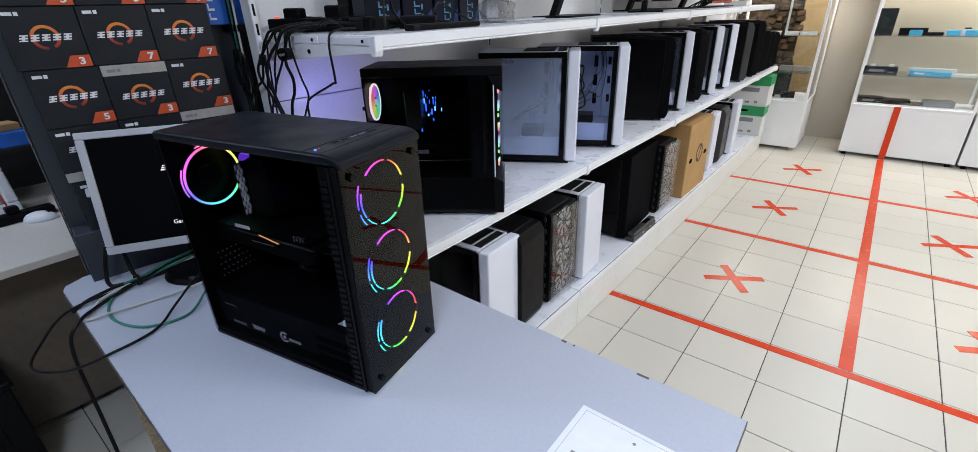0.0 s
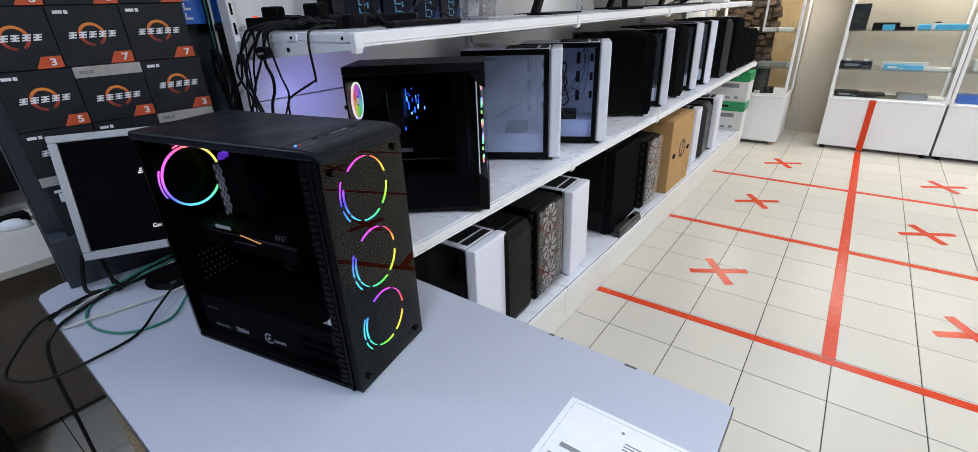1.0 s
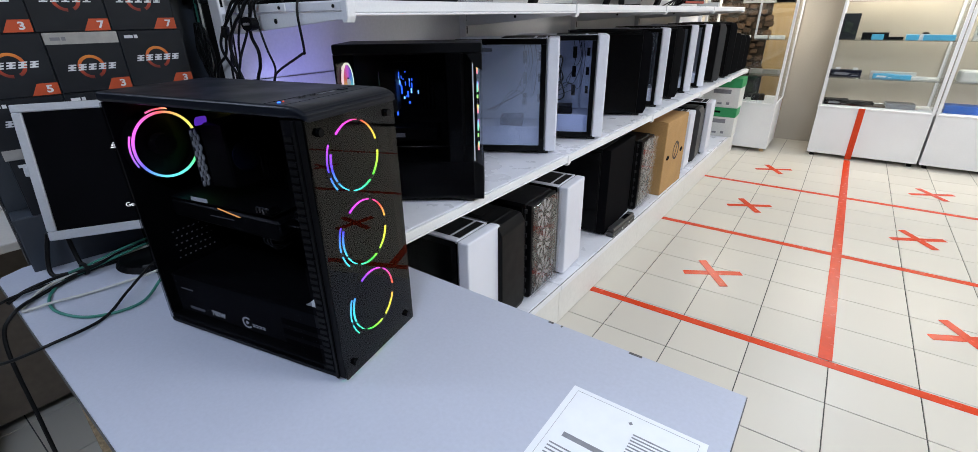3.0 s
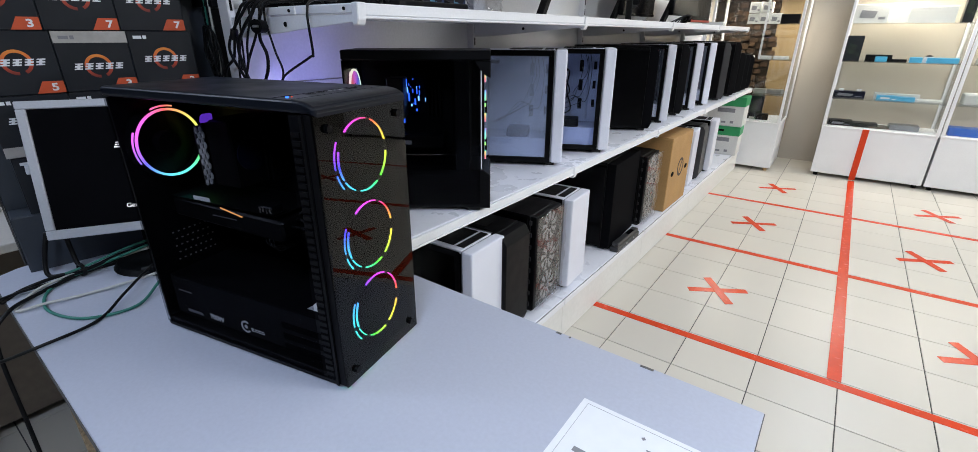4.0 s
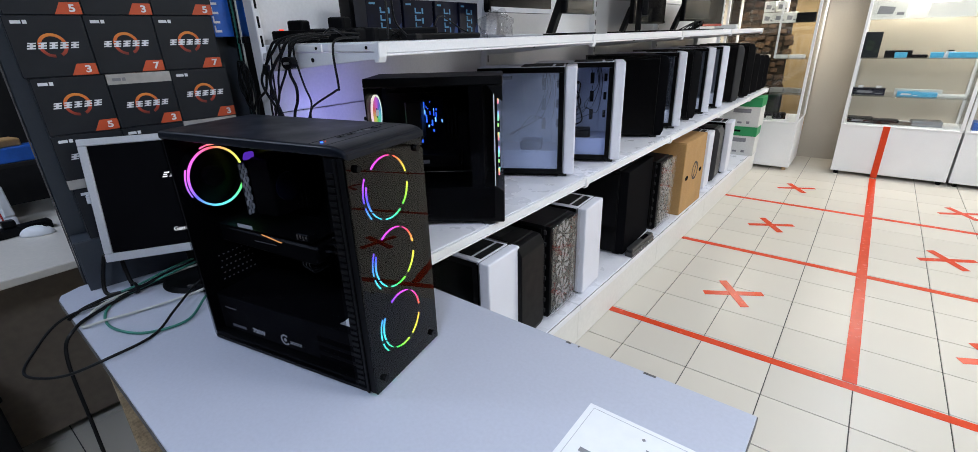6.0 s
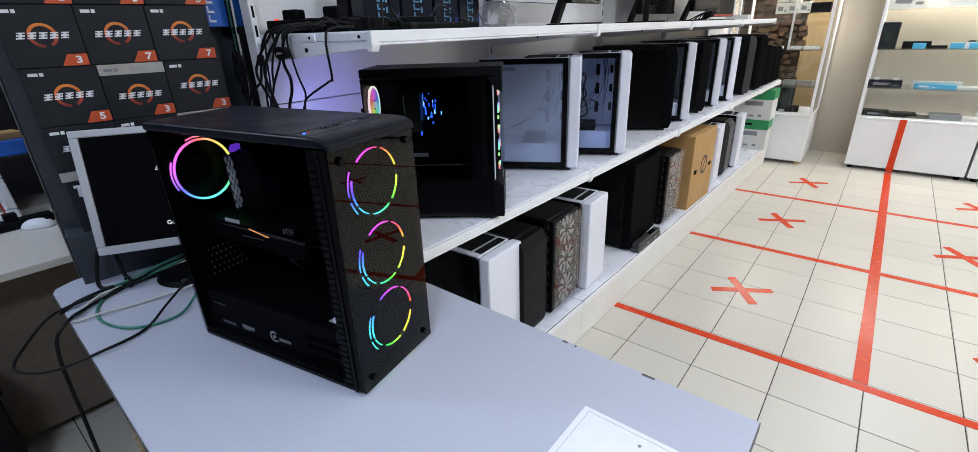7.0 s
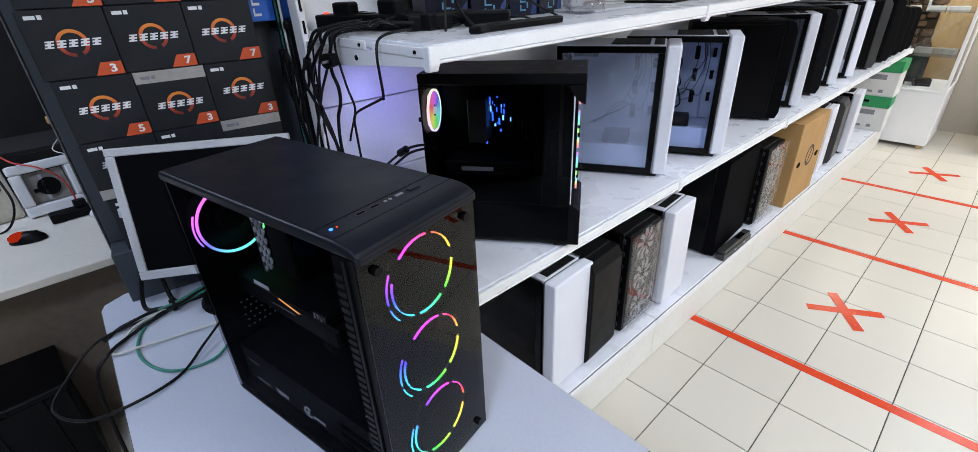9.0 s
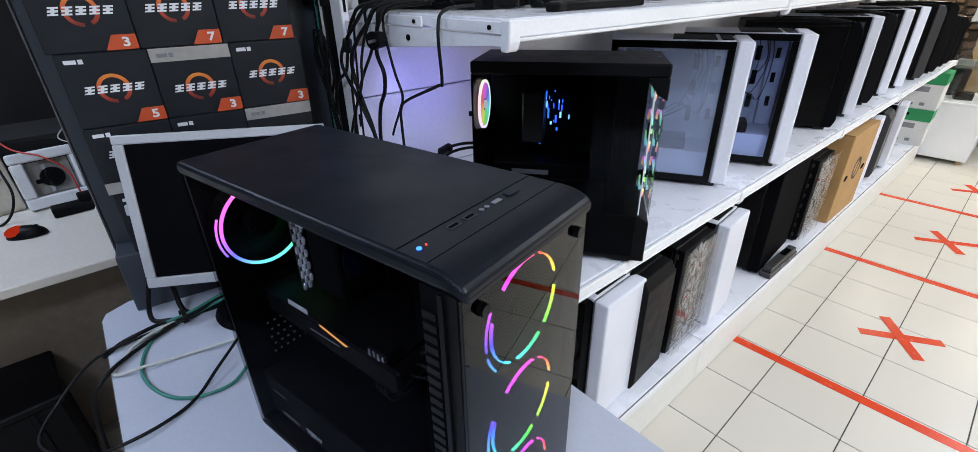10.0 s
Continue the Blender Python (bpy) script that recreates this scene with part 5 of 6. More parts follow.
cord("power_cable", [(-0.26, 0.075, z + 0.05), (-0.28, 0.023, z + 0.02), (-0.20, -0.06, z + 0.012), (-0.144, -0.127, z), (-0.121, -0.215, z + 0.003), (-0.17, -0.29, z - 0.02), (-0.26, -0.335, z - 0.03), (-0.33, -0.305, z - 0.02), (-0.396, -0.235, z + 0.002), (-0.404, -0.126, z + 0.006), (-0.42, 0.03, z + 0.006), (-0.43, 0.09, z + 0.004)], 0.0031, CABLE_BLACK, "black power cable looping over the desk edge")
cord("power_cable", [(-0.43, 0.06, z + 0.004), (-0.42, -0.06, z + 0.002), (-0.37, -0.17, z + 0.002), (-0.315, -0.232, z + 0.002), (-0.30, -0.262, z - 0.05), (-0.24, -0.272, z - 0.22), (-0.20, -0.28, z - 0.40), (-0.12, -0.30, z - 0.62), (-0.02, -0.33, 0.012), (0.15, -0.42, 0.006)], 0.0040, CABLE_BLACK, "thick black power cable hanging to the floor")
cord("video_cable", [(-0.465, -0.075, z + 0.12), (-0.462, -0.075, z + 0.05), (-0.44, -0.07, z + 0.004), (-0.42, -0.03, z + 0.001), (-0.42, 0.05, z + 0.001), (-0.40, 0.11, z + 0.001)], 0.0055, CABLE_BLACK, "black video cable behind the monitor")
cord("power_cable", [(-0.395, -0.226, z - 0.004), (-0.412, -0.194, z + 0.003), (-0.413, -0.158, z + 0.009), (-0.418, -0.115, z + 0.010), (-0.404, -0.067, z + 0.012), (-0.419, 0.002, z + 0.018), (-0.421, 0.077, z + 0.022), (-0.41, 0.13, z + 0.02)], 0.0042, CABLE_BLACK, "thick black cable in the bundle on the desk")
cord("video_cable", [(-0.478, -0.105, z + 0.10), (-0.470, -0.125, z + 0.04), (-0.455, -0.13, z + 0.004), (-0.43, -0.105, z + 0.004), (-0.412, -0.06, z + 0.004), (-0.432, 0.01, z + 0.012), (-0.44, 0.09, z + 0.016)], 0.0050, CABLE_BLACK, "black monitor cable running into the bundle")
cord("network_cable", [(-0.405, -0.11, z + 0.016), (-0.402, -0.06, z + 0.022), (-0.412, 0.005, z + 0.030), (-0.414, 0.08, z + 0.036), (-0.40, 0.14, z + 0.03)], 0.0028, CABLE_GREEN, "green network cable lying on the bundle")
tie = thing("cable_tie", pose(-0.409, -0.078, z + 0.008, 0, 0, 8), "black tie holding the cable bundle", "cable tie")
part("band", arc(0.0135, 0.0155, 0, 360, -0.004, 0.004, 20), CABLE_BLACK, tie, at=pose(0, 0, 0.004, 0, 0, 90))
part("tail", box(-0.002, -0.003, 0.018, 0.010, 0.003, 0.0195), CABLE_BLACK, tie)
plug = thing("cable_plug", pose(-0.27, 0.035, DESK + 0.012, 0, 0, 35), "black moulded plug of the power cable", "plug")
part("plug_body", box(-0.022, -0.012, -0.010, 0.022, 0.012, 0.012, 0.004, 2), BLACK_PLASTIC, plug)
part("strain_relief", cyl(-0.042, 0, 0.001, 0.005, 0.0195, "x", 12, 0.008), RUBBER, plug)

# hanging cables beside the rack
HANGING = [
    (0.0026, [(-0.16, 0.45, S3 + 0.014), (-0.185, 0.372, S3 + 0.006), (-0.193, 0.361, S3 - 0.02), (-0.186, 0.362, 1.345), (-0.170, 0.362, 1.300), (-0.153, 0.363, 1.262), (-0.168, 0.364, 1.232), (-0.195, 0.365, 1.195), (-0.210, 0.366, 1.172)]),
    (0.0040, [(-0.20, 0.46, S3 + 0.016), (-0.205, 0.372, S3 + 0.010), (-0.208, 0.358, S3 - 0.02), (-0.222, 0.357, 1.335), (-0.203, 0.357, 1.298), (-0.210, 0.358, 1.262), (-0.240, 0.360, 1.220), (-0.26, 0.364, 1.14), (-0.24, 0.366, 1.02)]),
    (0.0032, [(-0.15, 0.45, S3 + 0.020), (-0.182, 0.370, S3 + 0.012), (-0.195, 0.352, S3 - 0.02), (-0.232, 0.351, 1.335), (-0.280, 0.352, 1.285), (-0.316, 0.354, 1.238), (-0.375, 0.358, 1.16), (-0.41, 0.362, 1.09), (-0.42, 0.366, 0.95)]),
    (0.0036, [(-0.23, 0.45, S3 + 0.018), (-0.275, 0.372, S3 + 0.012), (-0.300, 0.356, S3 - 0.012), (-0.330, 0.355, 1.355), (-0.347, 0.356, 1.318), (-0.365, 0.356, 1.283), (-0.425, 0.358, 1.245), (-0.46, 0.362, 1.15), (-0.45, 0.366, 1.0)]),
    (0.0042, [(-0.17, 0.46, S3 + 0.024), (-0.208, 0.370, S3 + 0.014), (-0.230, 0.348, S3 - 0.02), (-0.272, 0.346, 1.355), (-0.312, 0.347, 1.315), (-0.309, 0.348, 1.272), (-0.290, 0.350, 1.225), (-0.272, 0.354, 1.178), (-0.262, 0.360, 1.10), (-0.25, 0.366, 0.95)]),
    (0.0036, [(-0.22, 0.45, S3 + 0.026), (-0.245, 0.371, S3 + 0.016), (-0.280, 0.350, S3 - 0.02), (-0.335, 0.343, 1.335), (-0.350, 0.343, 1.296), (-0.305, 0.344, 1.242), (-0.274, 0.347, 1.194), (-0.244, 0.352, 1.137), (-0.21, 0.360, 1.04), (-0.20, 0.366, 0.92)]),
    (0.0030, [(-0.26, 0.45, S3 + 0.014), (-0.262, 0.371, S3 + 0.008), (-0.270, 0.366, S3 - 0.03), (-0.320, 0.366, 1.345), (-0.363, 0.366, 1.263), (-0.375, 0.367, 1.181), (-0.391, 0.368, 1.113), (-0.40, 0.370, 0.98)]),
    (0.0028, [(-0.18, 0.46, S3 + 0.018), (-0.220, 0.371, S3 + 0.010), (-0.226, 0.343, S3 - 0.03), (-0.255, 0.340, 1.32), (-0.268, 0.340, 1.27), (-0.318, 0.342, 1.20), (-0.330, 0.348, 1.12), (-0.31, 0.358, 1.0)]),
    (0.0024, [(-0.28, 0.46, S3 + 0.014), (-0.300, 0.372, S3 + 0.006), (-0.318, 0.366, S3 - 0.03), (-0.330, 0.366, 1.30), (-0.342, 0.367, 1.20), (-0.35, 0.368, 1.05)]),
]
for radius, pts in HANGING:
    cord("hanging_cable", pts, radius, CABLE_BLACK, "black power cable hanging off the shelf end")
knot = thing("cable_knot", pose(-0.318, 0.345, 1.342, 0, 20, 0), "short black cable tie wound round hanging cables", "cable tie")
part("band", cyl(0, 0, -0.012, 0.011, 0.024, "z", 12, 0.009), CABLE_BLACK, knot)
part("tail", box(0.009, -0.002, -0.004, 0.026, 0.002, -0.001), CABLE_BLACK, knot)
plug = thing("hanging_plug", pose(-0.192, 0.345, S3 - 0.045, 0, 0, 20), "round black plug hanging at the shelf end", "plug")
part("plug_body", cyl(0, -0.014, 0, 0.016, 0.026, "y", 20, 0.014), BLACK_PLASTIC, plug)
part("pin", cyl(0.006, -0.03, 0, 0.003, 0.0155, "y", 10), CHROME, plug)
for k in range(4):
    x0 = -0.46 - 0.012 * k
    cord("hanging_cable", [(x0, 0.372 - 0.004 * k, 1.75), (x0 + 0.012, 0.360, 1.5), (x0 - 0.008, 0.366, 1.3), (x0 + 0.01, 0.36, 1.1), (x0, 0.368, 0.9)], 0.003, (CABLE_WHITE, CABLE_BLACK, CABLE_GREEN, CABLE_BLACK)[k], ("grey white", "black", "green", "black")[k] + " cable hanging in the gap beside the upright")
rng = random.Random(17)
for k in range(3):
    ca, cz, rx, rz = -0.478 + 0.006 * k, 1.31 - 0.012 * k, 0.024 + 0.004 * k, 0.052 + 0.006 * k
    pts = [(ca + rx * math.cos(0.55 * j + k) + rng.uniform(-0.003, 0.003), 0.350 + 0.003 * k + 0.0015 * (j % 3), cz + rz * math.sin(0.55 * j + k)) for j in range(13)]
    pts += [(ca + 0.02, 0.352, 1.20), (ca + 0.03, 0.356, 1.10), (ca + 0.02, 0.36, 0.95)]
    cord("coiled_cable", pts, 0.0032, CABLE_BLACK, "coiled black cable hanging in the dark gap")
cord("hanging_cable", [(-0.06, 0.47, S3 + 0.012), (-0.033, 0.385, S3 + 0.008), (-0.024, 0.362, S3 - 0.02), (-0.021, 0.362, 1.305), (-0.035, 0.362, 1.295), (-0.132, 0.362, 1.257), (-0.162, 0.363, 1.236), (-0.168, 0.364, 1.20), (-0.166, 0.366, 1.08)], 0.0028, CABLE_BLACK, "single black cable looping below the shelf")
for dy in (0.0, 0.014):
    cord("power_cable", [(-0.46, 0.53 + dy, S2 + 0.05), (-0.411, 0.55 + dy, S2 + 0.150 - dy), (-0.329, 0.56 + dy, S2 + 0.215 - dy), (-0.285, 0.565 + dy, S2 + 0.243 - dy), (-0.235, 0.575 + dy, S2 + 0.262 - dy), (-0.195, 0.59 + dy, S2 + 0.268 - dy)], 0.0038, CABLE_BLACK, "black power cable plugged into the lit case")
solo("ferrite_bead", cyl(0, 0, -0.018, 0.011, 0.036, "z", 14, 0.011), BLACK_PLASTIC, "black ferrite bead on the lit case's cable", "ferrite bead", pose(-0.300, 0.563, S2 + 0.234, 0, 60, 8))

# ---- on the top shelf ----
def adapter(x, y, a, label, sx=0.105, sy=0.050, sz=0.034):
    t = thing("power_adapter", pose(x, y, S3, 0, 0, a), label, "power adapter", "power adapters")
    part("brick", box(-sx / 2, -sy / 2, 0.001, sx / 2, sy / 2, sz, 0.006, 2), BLACK_PLASTIC, t)
    part("lead", tube_mesh([(sx / 2 - 0.004, 0, sz / 2), (sx / 2 + 0.03, 0.01, sz / 2), (sx / 2 + 0.05, 0.04, 0.006), (sx / 2 + 0.02, 0.07, 0.005)], 0.0028, 6), CABLE_BLACK, t, smooth=True)


strip = thing("power_strip", pose(-0.24, 0.50, S3, 0, 0, 24), "black power strip with a red switch on the shelf", "power strip")
part("body", box(-0.16, -0.028, 0.001, 0.16, 0.028, 0.036, 0.005, 2), BLACK_PLASTIC, strip)
part("switch", box(-0.15, -0.005, 0.0362, -0.14, 0.005, 0.040, 0.001), RED_GLOW, strip, "glowing red switch")
for k in range(4):
    so = part("socket", cyl(-0.09 + 0.065 * k, 0, 0.0362, 0.021, 0.002, "z", 20), BLACK_STEEL, strip)
part("plug", box(-0.11, -0.02, 0.030, -0.06, 0.02, 0.062, 0.006, 2), BLACK_PLASTIC, strip)
part("plug", box(0.02, -0.022, 0.030, 0.07, 0.022, 0.066, 0.006, 2), BLACK_PLASTIC, strip)
for ax, ay, aa, lab in ((-0.12, 0.56, 70, "black power adapter lying among cables"), (-0.30, 0.62, 15, "black power adapter beside the power strip"), (-0.18, 0.68, 100, "black power adapter near the blue boxes"), (-0.05, 0.68, 40, "small black power adapter on the shelf")):
    adapter(ax, ay, aa, lab)
t = thing("power_adapter", pose(-0.30, 0.66, S3 + 0.001), "upright black power supply block", "power adapter", "power adapters")
part("brick", box(-0.02, -0.05, 0, 0.04, 0.05, 0.14, 0.006, 2), BLACK_PLASTIC, t)
for k in range(9):
    x0, y0 = rng.uniform(-0.38, -0.08), rng.uniform(0.44, 0.78)
    pts = [(x0 + rng.uniform(-0.09, 0.09), y0 + rng.uniform(-0.05, 0.09), S3 + 0.006 + 0.03 * rng.random() * (0 < j < 5)) for j in range(6)]
    cord("loose_cable", pts, 0.003, CABLE_BLACK, "tangled black cable lying on the shelf")

for pts, radius in (([(0.02, 0.50, S3 + 0.008), (0.0, 0.52, S3 + 0.09), (-0.02, 0.54, S3 + 0.16), (0.03, 0.56, S3 + 0.21), (0.06, 0.58, S3 + 0.26)], 0.0028), ([(-0.03, 0.62, S3 + 0.006), (-0.06, 0.60, S3 + 0.05), (-0.05, 0.58, S3 + 0.12), (-0.08, 0.57, S3 + 0.22), (-0.09, 0.58, S3 + 0.30)], 0.0030), ([(-0.02, 0.70, S3 + 0.006), (-0.04, 0.74, S3 + 0.05), (-0.07, 0.80, S3 + 0.065), (-0.06, 0.87, S3 + 0.03), (-0.02, 0.90, S3 + 0.006)], 0.0026)):
    cord("loose_cable", pts, radius, CABLE_BLACK, "black cable looping up from the shelf clutter")


def cpu_box_blue(x, y, a, label):
    t = thing("processor_box", pose(x, y, S3, 0, 0, a), label, "processor box", "blue processor boxes")
    part("carton", box(-0.07, -0.06, 0.0008, 0, 0.06, 0.115, 0.0015), NAVY_BOX, t)
    bars = bm_new()
    for k in range(4):
        add_box(bars, 0.0003, -0.016, 0.014 + 0.021 * k, 0.0008, 0.008, 0.018 + 0.021 * k)
        add_box(bars, 0.0003, -0.016, 0.0182 + 0.021 * k, 0.0008, -0.011, 0.030 + 0.021 * k)
        if k < 3:
            add_box(bars, 0.0003, 0.012, 0.020 + 0.028 * k, 0.0008, 0.018, 0.036 + 0.028 * k)
    part("word_mark", bars, BLUE_PRINT, t)
    part("corner_mark", box(0.0003, -0.05, 0.100, 0.0008, -0.030, 0.105), BLUE_PRINT, t)
    part("side_print", prism([(0.030, 0.004), (0.056, 0.004), (0.056, 0.05), (0.040, 0.035)], "x", 0.0003, 0.0007), NAVY_PRINT, t)


for bx, by, ba, lab in ((-0.17, 0.66, -8, "navy blue processor box on the top shelf"), (-0.16, 0.79, -4, "navy blue processor box with pale lettering"), (-0.16, 0.92, 4, "dark blue processor box with pale lettering"), (-0.165, 1.04, 8, "dark blue processor box beside a clear bag")):
    cpu_box_blue(bx, by, ba, lab)
solo("stand_base", prism([(0, 0), (0.02, -0.014), (0.05, 0.0), (0.28, 0.014), (0.28, 0.036), (0.04, 0.034)], "z", 0.001, 0.016, 0.004, 2), BLACK_PLASTIC, "black flat stand base lying on the shelf edge", "stand base", pose(0.055, 0.53, S3, 0, 0, 84))
# crumpled bag
bag = bm_new()
bmesh.ops.create_icosphere(bag, subdivisions=4, radius=0.06)
for v in bag.verts:
    k = 1 + 0.45 * noise.noise(v.co * 28) + 0.2 * noise.noise(v.co * 70)
    v.co = Vector((v.co.x * k * 0.8, v.co.y * k * 1.1, max(v.co.z * k * 0.8, -0.035)))
solo("plastic_bag", bag, FILM, "crumpled clear plastic bag on the shelf", "plastic bag", pose(-0.05, 1.05, S3 + 0.036))


def display_monitor(x, y, a, label, w=0.44, h=0.30, lift=0.10, material=DARK_GLOSS, stand=BLACK_PLASTIC):
    t = thing("monitor", pose(x, y, S3, 0, 0, a), label, "monitor", "monitors on the top shelf")
    part("housing", box(-0.03, -w / 2, lift, 0.0, w / 2, lift + h, 0.006, 2), BLACK_PLASTIC, t)
    part("screen", box(0.0004, -w / 2 + 0.012, lift + 0.018, 0.0025, w / 2 - 0.012, lift + h - 0.012), SCREEN, t)
    part("chin", box(0.0004, -w / 2 + 0.002, lift + 0.002, 0.004, w / 2 - 0.002, lift + 0.017, 0.001), material, t)
    part("neck", prism([(-w / 2 - 0.07, 0.0085), (-w / 2 - 0.03, 0.0085), (-w / 2 + 0.10, lift + 0.10), (-w / 2 + 0.06, lift + 0.10)], "x", -0.062, -0.031, 0.003), stand, t)
    part("stand_foot", box(-0.13, -w / 2 - 0.09, 0.0008, 0.05, w / 2 - 0.08, 0.0078, 0.003), stand, t)


display_monitor(-0.09, 1.73, 4, "black monitor on a slanted stand", w=0.30, h=0.3, lift=0.085)
display_monitor(-0.09, 2.53, 22, "black monitor turned on the top shelf", w=0.34, h=0.3, lift=0.085)
display_monitor(-0.24, 2.98, 0, "black glossy monitor on the top shelf", w=0.56, lift=0.05)
display_monitor(-0.07, 3.42, -8, "black monitor near the shelf end", w=0.40, lift=0.06)
display_monitor(-0.07, 3.84, -4, "dark red-edged monitor near the shelf end", w=0.42, lift=0.025, material=PRINT_RED)
wm = thing("monitor", pose(-0.09, 1.30, S3, 0, 0, 2), "dark glossy monitor with a silver lower edge and stand", "monitor", "monitors on the top shelf")
part("stand_foot", box(-0.16, -0.24, 0.0008, 0.06, 0.02, 0.008, 0.003), SILVER_PLASTIC, wm)
part("neck", prism([(-0.10, 0.009), (-0.07, 0.009), (-0.042, 0.22), (-0.062, 0.22)], "y", -0.18, -0.11, 0.003), SILVER_PLASTIC, wm)
part("housing", box(-0.04, -0.23, 0.082, -0.012, 0.21, 0.39, 0.006, 2), DARK_GLOSS, wm)
part("lower_edge", box(-0.0118, -0.225, 0.083, -0.0085, 0.205, 0.100, 0.001), SILVER_PLASTIC, wm)
part("screen", box(-0.0115, -0.215, 0.118, -0.009, 0.195, 0.378), SCREEN, wm)
for k in range(4):
    cord("loose_cable", [(-0.10 + 0.02 * k, 3.15 + 0.03 * k, S3 + 0.005), (-0.02, 3.2, S3 + 0.05), (0.0, 3.3, S3 + 0.06), (-0.06, 3.38 + 0.02 * k, S3 + 0.02), (-0.14, 3.36, S3 + 0.005)], 0.004, CABLE_BLACK, "black cable heap on the top shelf")
goods("white_pack", -0.06, 4.25, S3 + 0.0005, 0.16, 0.22, 0.035, CARD_WHITE, "flat white pack on the top shelf", "packaging", 8)

# ---- workshop corner ----
table = thing("work_table", pose(0, 0, 0), "cream work table in the dim workshop corner", "table")
part("tabletop", box(-2.0, -1.6, 0.722, -0.985, 0.45, 0.75, 0.003), mat("cream laminate", (0.62, 0.58, 0.52), 0.4, 0, 0.04), table)
for y in (-1.55, 0.40):
    part("side_panel", box(-1.95, y, 0.0, -1.02, y + 0.02, 0.7215, 0.001), TABLE_BROWN, table)
part("back_panel", box(-1.20, -1.529, 0.05, -1.182, 0.399, 0.7215, 0.001), TABLE_BROWN, table)
fan_unit = thing("fan_unit", pose(-1.60, -0.235, 0.7505, 0, -14, 8), "white plastic fan housing with loose wires", "fan housing")
bm = bm_new()
for c in ((-0.10, 0.0, 0.10, 0.04), (-0.10, 0.165, 0.10, 0.20), (-0.10, 0.0405, -0.065, 0.1645), (0.065, 0.0405, 0.10, 0.1645)):
    add_box(bm, -0.04, c[0], c[1], 0.03, c[2], c[3], 0.006, 2)
part("housing", bm, PRINT_WHITE, fan_unit)
part("back_plate", box(-0.036, -0.062, 0.043, -0.03, 0.062, 0.162), BOX_SILVER, fan_unit)
part("motor", cyl(-0.029, 0, 0.10, 0.035, 0.03, "x", 20), BLACK_PLASTIC, fan_unit)
part("strut", box(-0.008, -0.05, 0.085, 0.0, 0.02, 0.10, 0.002), BLACK_STEEL, fan_unit)
part("strut", box(-0.007, -0.02, 0.05, 0.001, -0.008, 0.15, 0.002), SILVER_PLASTIC, fan_unit)
cord("loose_wire", [(-1.70, -0.36, 1.02), (-1.60, -0.31, 0.97), (-1.55, -0.24, 0.94), (-1.53, -0.19, 0.88), (-1.50, -0.18, 0.785)], 0.003, CABLE_RED, "thin red wire of the fan housing")
cord("loose_wire", [(-1.70, -0.37, 1.02), (-1.58, -0.36, 0.93), (-1.50, -0.35, 0.84), (-1.50, -0.40, 0.757), (-1.48, -0.50, 0.755)], 0.004, CABLE_BLACK, "black wire hanging onto the work table")
cord("loose_wire", [(-1.72, -0.10, 1.10), (-1.68, -0.13, 1.03), (-1.64, -0.18, 0.98), (-1.60, -0.15, 0.96)], 0.002, CABLE_WHITE, "thin pale wire near the fan housing")
bar = thing("socket_strip", pose(-1.475, -0.165, 0.7505, 0, 0, 4), "long black socket strip on the work table", "socket strip")
part("body", box(-0.028, -0.11, 0.0, 0.028, 0.11, 0.034, 0.006, 2), BLACK_PLASTIC, bar)
part("plug", box(-0.018, -0.03, 0.0342, 0.018, 0.01, 0.062, 0.006, 2), BLACK_PLASTIC, bar)
device = thing("plastic_cover", pose(-1.60, -0.46, 0.7505, 0, -18, 10), "cream plastic device cover with a dark window", "device cover")
part("cover", box(-0.02, -0.12, 0.0, 0.012, 0.12, 0.22, 0.012, 2), mat("aged cream plastic", (0.44, 0.40, 0.32), 0.5, 0, 0.08), device)
part("window", box(0.0125, -0.10, 0.06, 0.0145, 0.03, 0.18, 0.0008), SCREEN, device)
part("yellow_edge", box(-0.01, 0.0, 0.2205, 0.004, 0.10, 0.226), mat("yellow tape", (0.6, 0.45, 0.03), 0.5), device)
for zz in (0.12, 0.17):
    part("stud", cyl(0.0122, 0.085, zz, 0.007, 0.004, "x", 12), BLACK_PLASTIC, device)


def mouse(x, y, a, material, label, glow_on=False):
    t = thing("computer_mouse", pose(x, y, 0.7508, 0, 0, a), label, "mouse", "computer mice")
    bm = bm_new()
    bmesh.ops.create_uvsphere(bm, u_segments=20, v_segments=12, radius=1)
    for v in bm.verts:
        v.co = Vector((v.co.x * 0.055, v.co.y * 0.031, max(v.co.z, -0.05) * 0.034 + 0.002))
    part("shell", bm, material, t, smooth=True)
    part("wheel", cyl(0.03, -0.003, 0.028, 0.007, 0.006, "y", 14), BLACK_PLASTIC, t)
    if glow_on:
        bm = bm_new()
        bmesh.ops.create_uvsphere(bm, u_segments=14, v_segments=8, radius=1, matrix=pose(-0.018, 0, 0.016) @ Matrix.Diagonal((0.037, 0.027, 0.021, 1)))
        part("lit_palm", bm, MOUSE_GLOW, t, "glowing red palm rest", smooth=True)


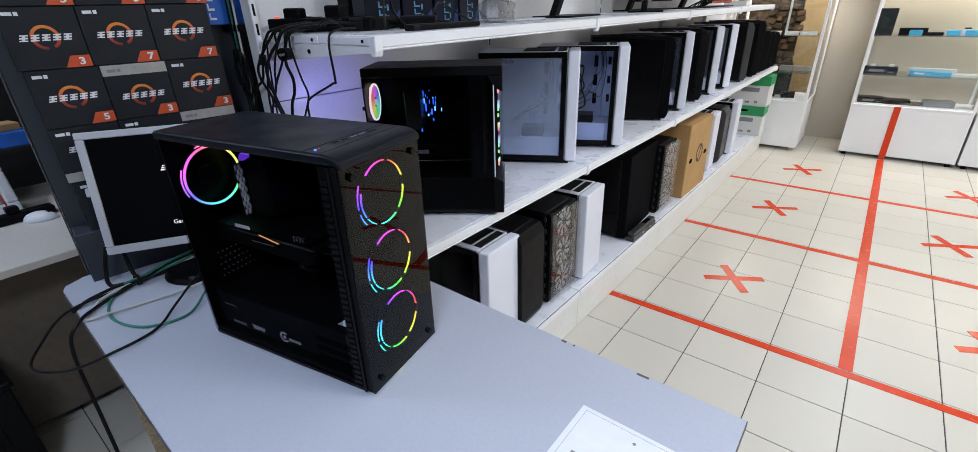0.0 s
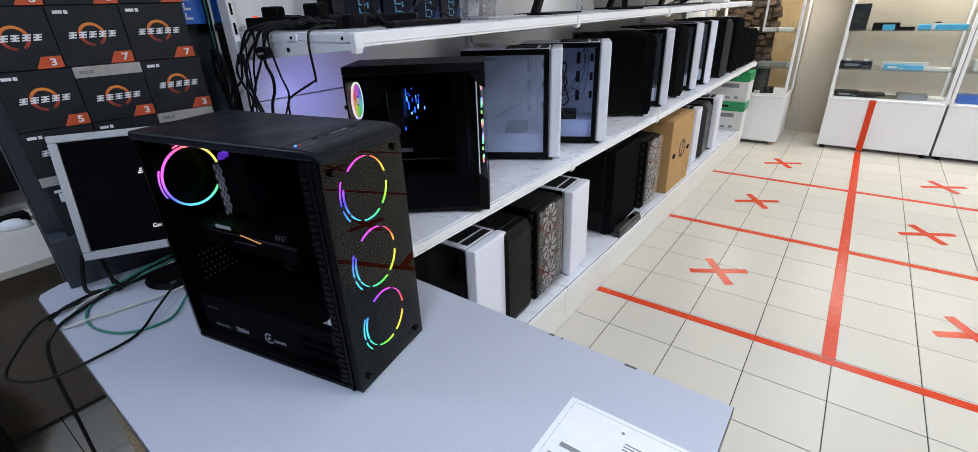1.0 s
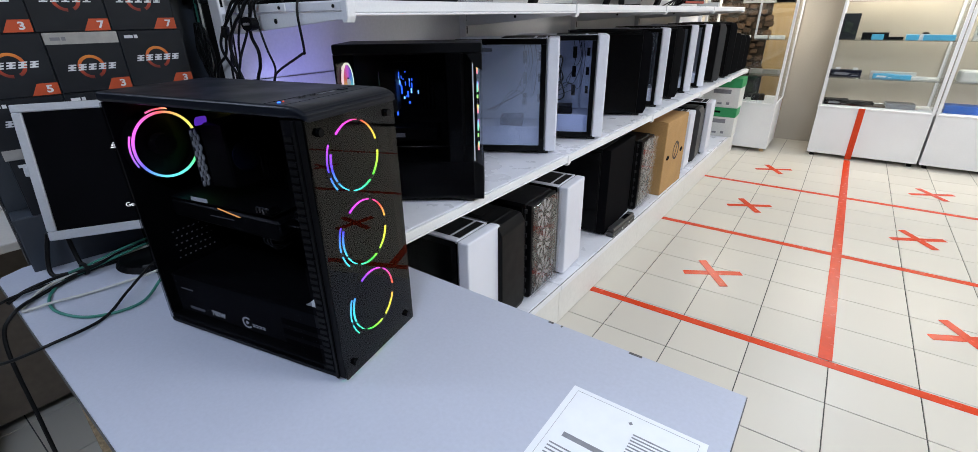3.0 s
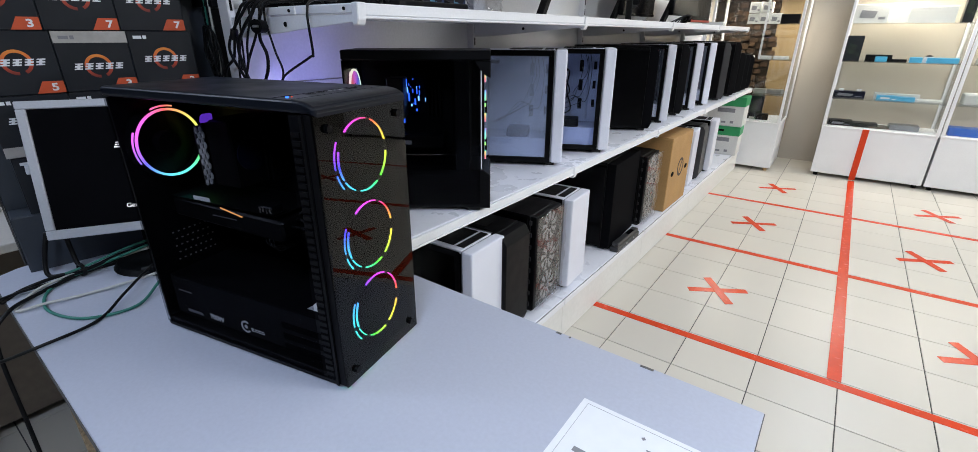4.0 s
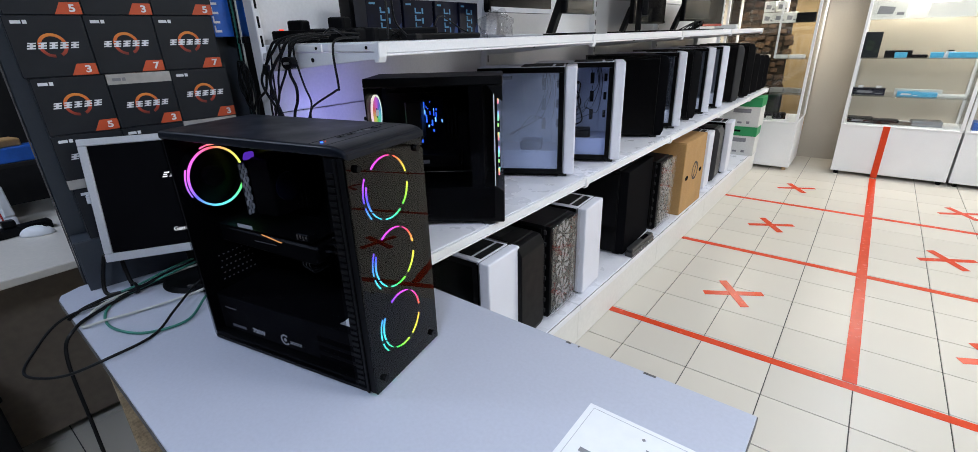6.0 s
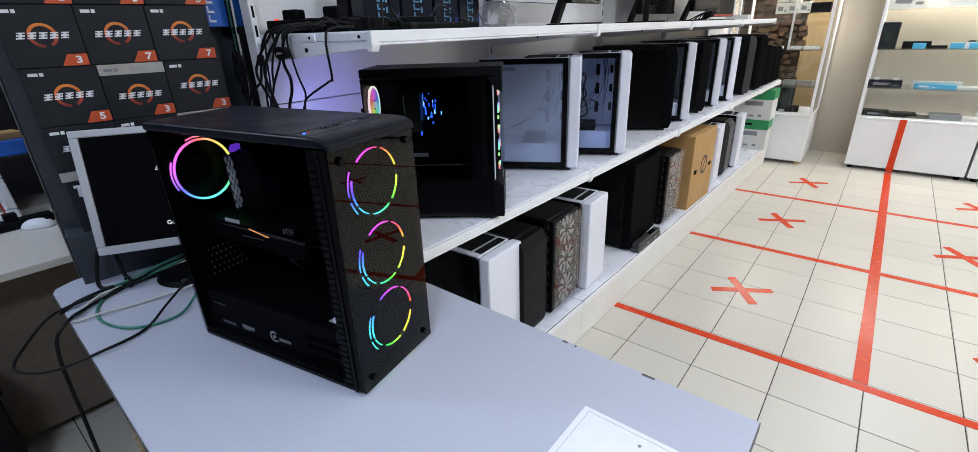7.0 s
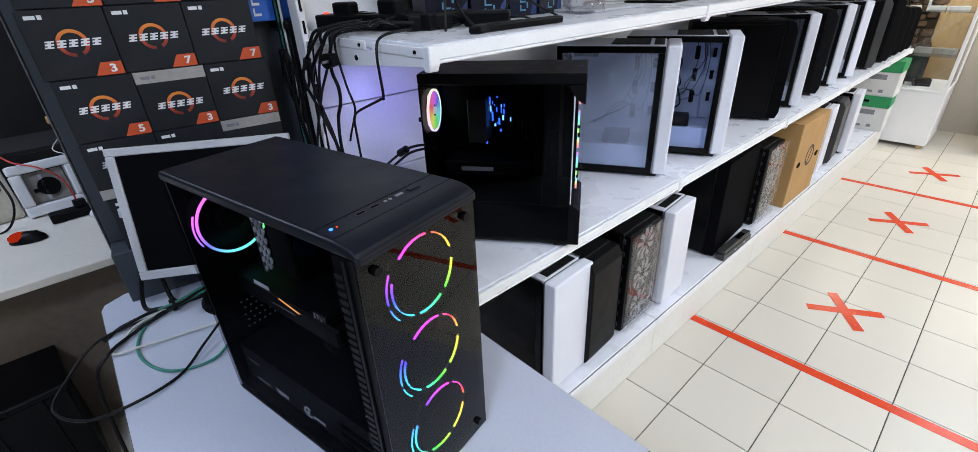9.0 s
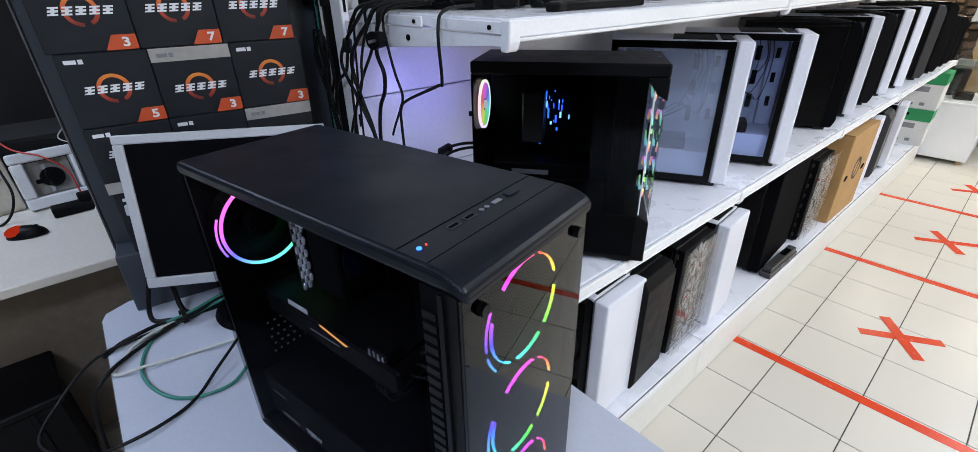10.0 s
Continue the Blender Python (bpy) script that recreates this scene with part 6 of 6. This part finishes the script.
mouse(-1.41, -0.113, 60, PRINT_WHITE, "white computer mouse on the work table")
mouse(-1.345, -0.345, 70, BLACK_PLASTIC, "black computer mouse with a red glow", True)
# shelf boards share the near-black colour that holds the corner's shade
wshelf = thing("wall_shelf", pose(0, 0, 0), "shelf with small parts above the work table, coloured near black for shade", "shelf")
part("board", box(-2.0, -1.5, 0.965, -1.70, 0.45, 0.983, 0.002), CORNER_SHADE, wshelf)
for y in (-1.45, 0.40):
    part("support", box(-1.98, y, 0.7505, -1.72, y + 0.02, 0.9645), CORNER_SHADE, wshelf)
goods("parts_box", -1.76, -0.06, 0.9835, 0.10, 0.17, 0.06, BLUE_BOX, "blue printed parts box on the dark shelf", "box", 0)
goods("parts_box", -1.78, 0.12, 0.9835, 0.10, 0.12, 0.05, NAVY_BOX, "dark blue parts box on the dark shelf", "box", 0)
goods("parts_tray", -1.80, -0.62, 0.9835, 0.16, 0.30, 0.05, BOX_BLACK, "black parts tray on the dark shelf", "tray", 0)
goods("parts_tray", -1.78, -0.09, 1.0440, 0.09, 0.13, 0.03, CARD_BROWN, "small brown card tray on a blue box", "tray", 12)
# black crate added to give the deep shadow under the table
crate = thing("shade_crate", pose(-1.06, -0.60, 0, 0, 0, 4), "added black crate standing in for the shadow under the work table", "crate")
part("body", box(-0.15, -0.19, 0.0, 0.15, 0.19, 0.395, 0.006), BLACK_PLASTIC, crate)
part("rim", box(-0.16, -0.20, 0.3955, 0.16, 0.20, 0.42, 0.005), BLACK_PLASTIC, crate)
for yy in (-0.12, 0.0, 0.12):
    part("rib", box(0.1502, yy - 0.008, 0.02, 0.157, yy + 0.008, 0.392, 0.002), BLACK_PLASTIC, crate)
part("handle", box(0.1602, -0.05, 0.402, 0.166, 0.05, 0.415, 0.002), DARK_GLOSS, crate)

# ---- stones and tiles ----
rng = random.Random(21)
stone_meshes = []
for k, (sw, sh) in enumerate(((0.075, 0.052), (0.095, 0.060), (0.055, 0.050), (0.085, 0.056))):
    bm = prism([(-sw * 0.50, -sh * 0.34), (-sw * 0.34, -sh * 0.50), (sw * 0.40, -sh * 0.46), (sw * 0.50, -sh * 0.20), (sw * 0.45, sh * 0.42), (sw * 0.10, sh * 0.50), (-sw * 0.42, sh * 0.44)], "y", -0.012 - 0.006 * k, 0.0, 0.005)
    stone_meshes.append((sw, mesh_of("stone", bm, STONE)))
zz = 0.55
while zz < 1.95:
    xx = -0.34 + rng.uniform(-0.04, 0.02)
    while xx < 0.125:
        sw, me = rng.choice(stone_meshes)
        st = new("stone", me)
        st.parent, st.location = stone_wall, (xx + sw / 2, 6.134, zz + rng.uniform(-0.016, 0.016))
        st.rotation_euler = (0, radians(rng.uniform(-16, 16)), 0)
        xx += sw + rng.uniform(-0.004, 0.022)
    zz += 0.068

TS = 0.3
tile_me = mesh_of("tile", box(-TS / 2 + 0.0020, -TS / 2 + 0.0020, -0.0036, TS / 2 - 0.0020, TS / 2 - 0.0020, 0.0, 0.0008), TILE)
rest = bm_new()
for i in range(-8, 17):
    for j in range(-11, 21):
        cx, cy = (i + 0.5) * TS + 0.007, (j + 0.5) * TS + 0.037
        if -0.9 < cx < 3.0 and -0.3 < cy < 6.2:
            o = new("tile", tile_me)
            o.parent, o.location = floor, (cx, cy, 0)
        else:
            add_box(rest, cx - TS / 2 + 0.0020, cy - TS / 2 + 0.0020, -0.0036, cx + TS / 2 - 0.0020, cy + TS / 2 - 0.0020, 0.0)
tagged(part("far_tiles", rest, TILE, floor), kind="stuff")
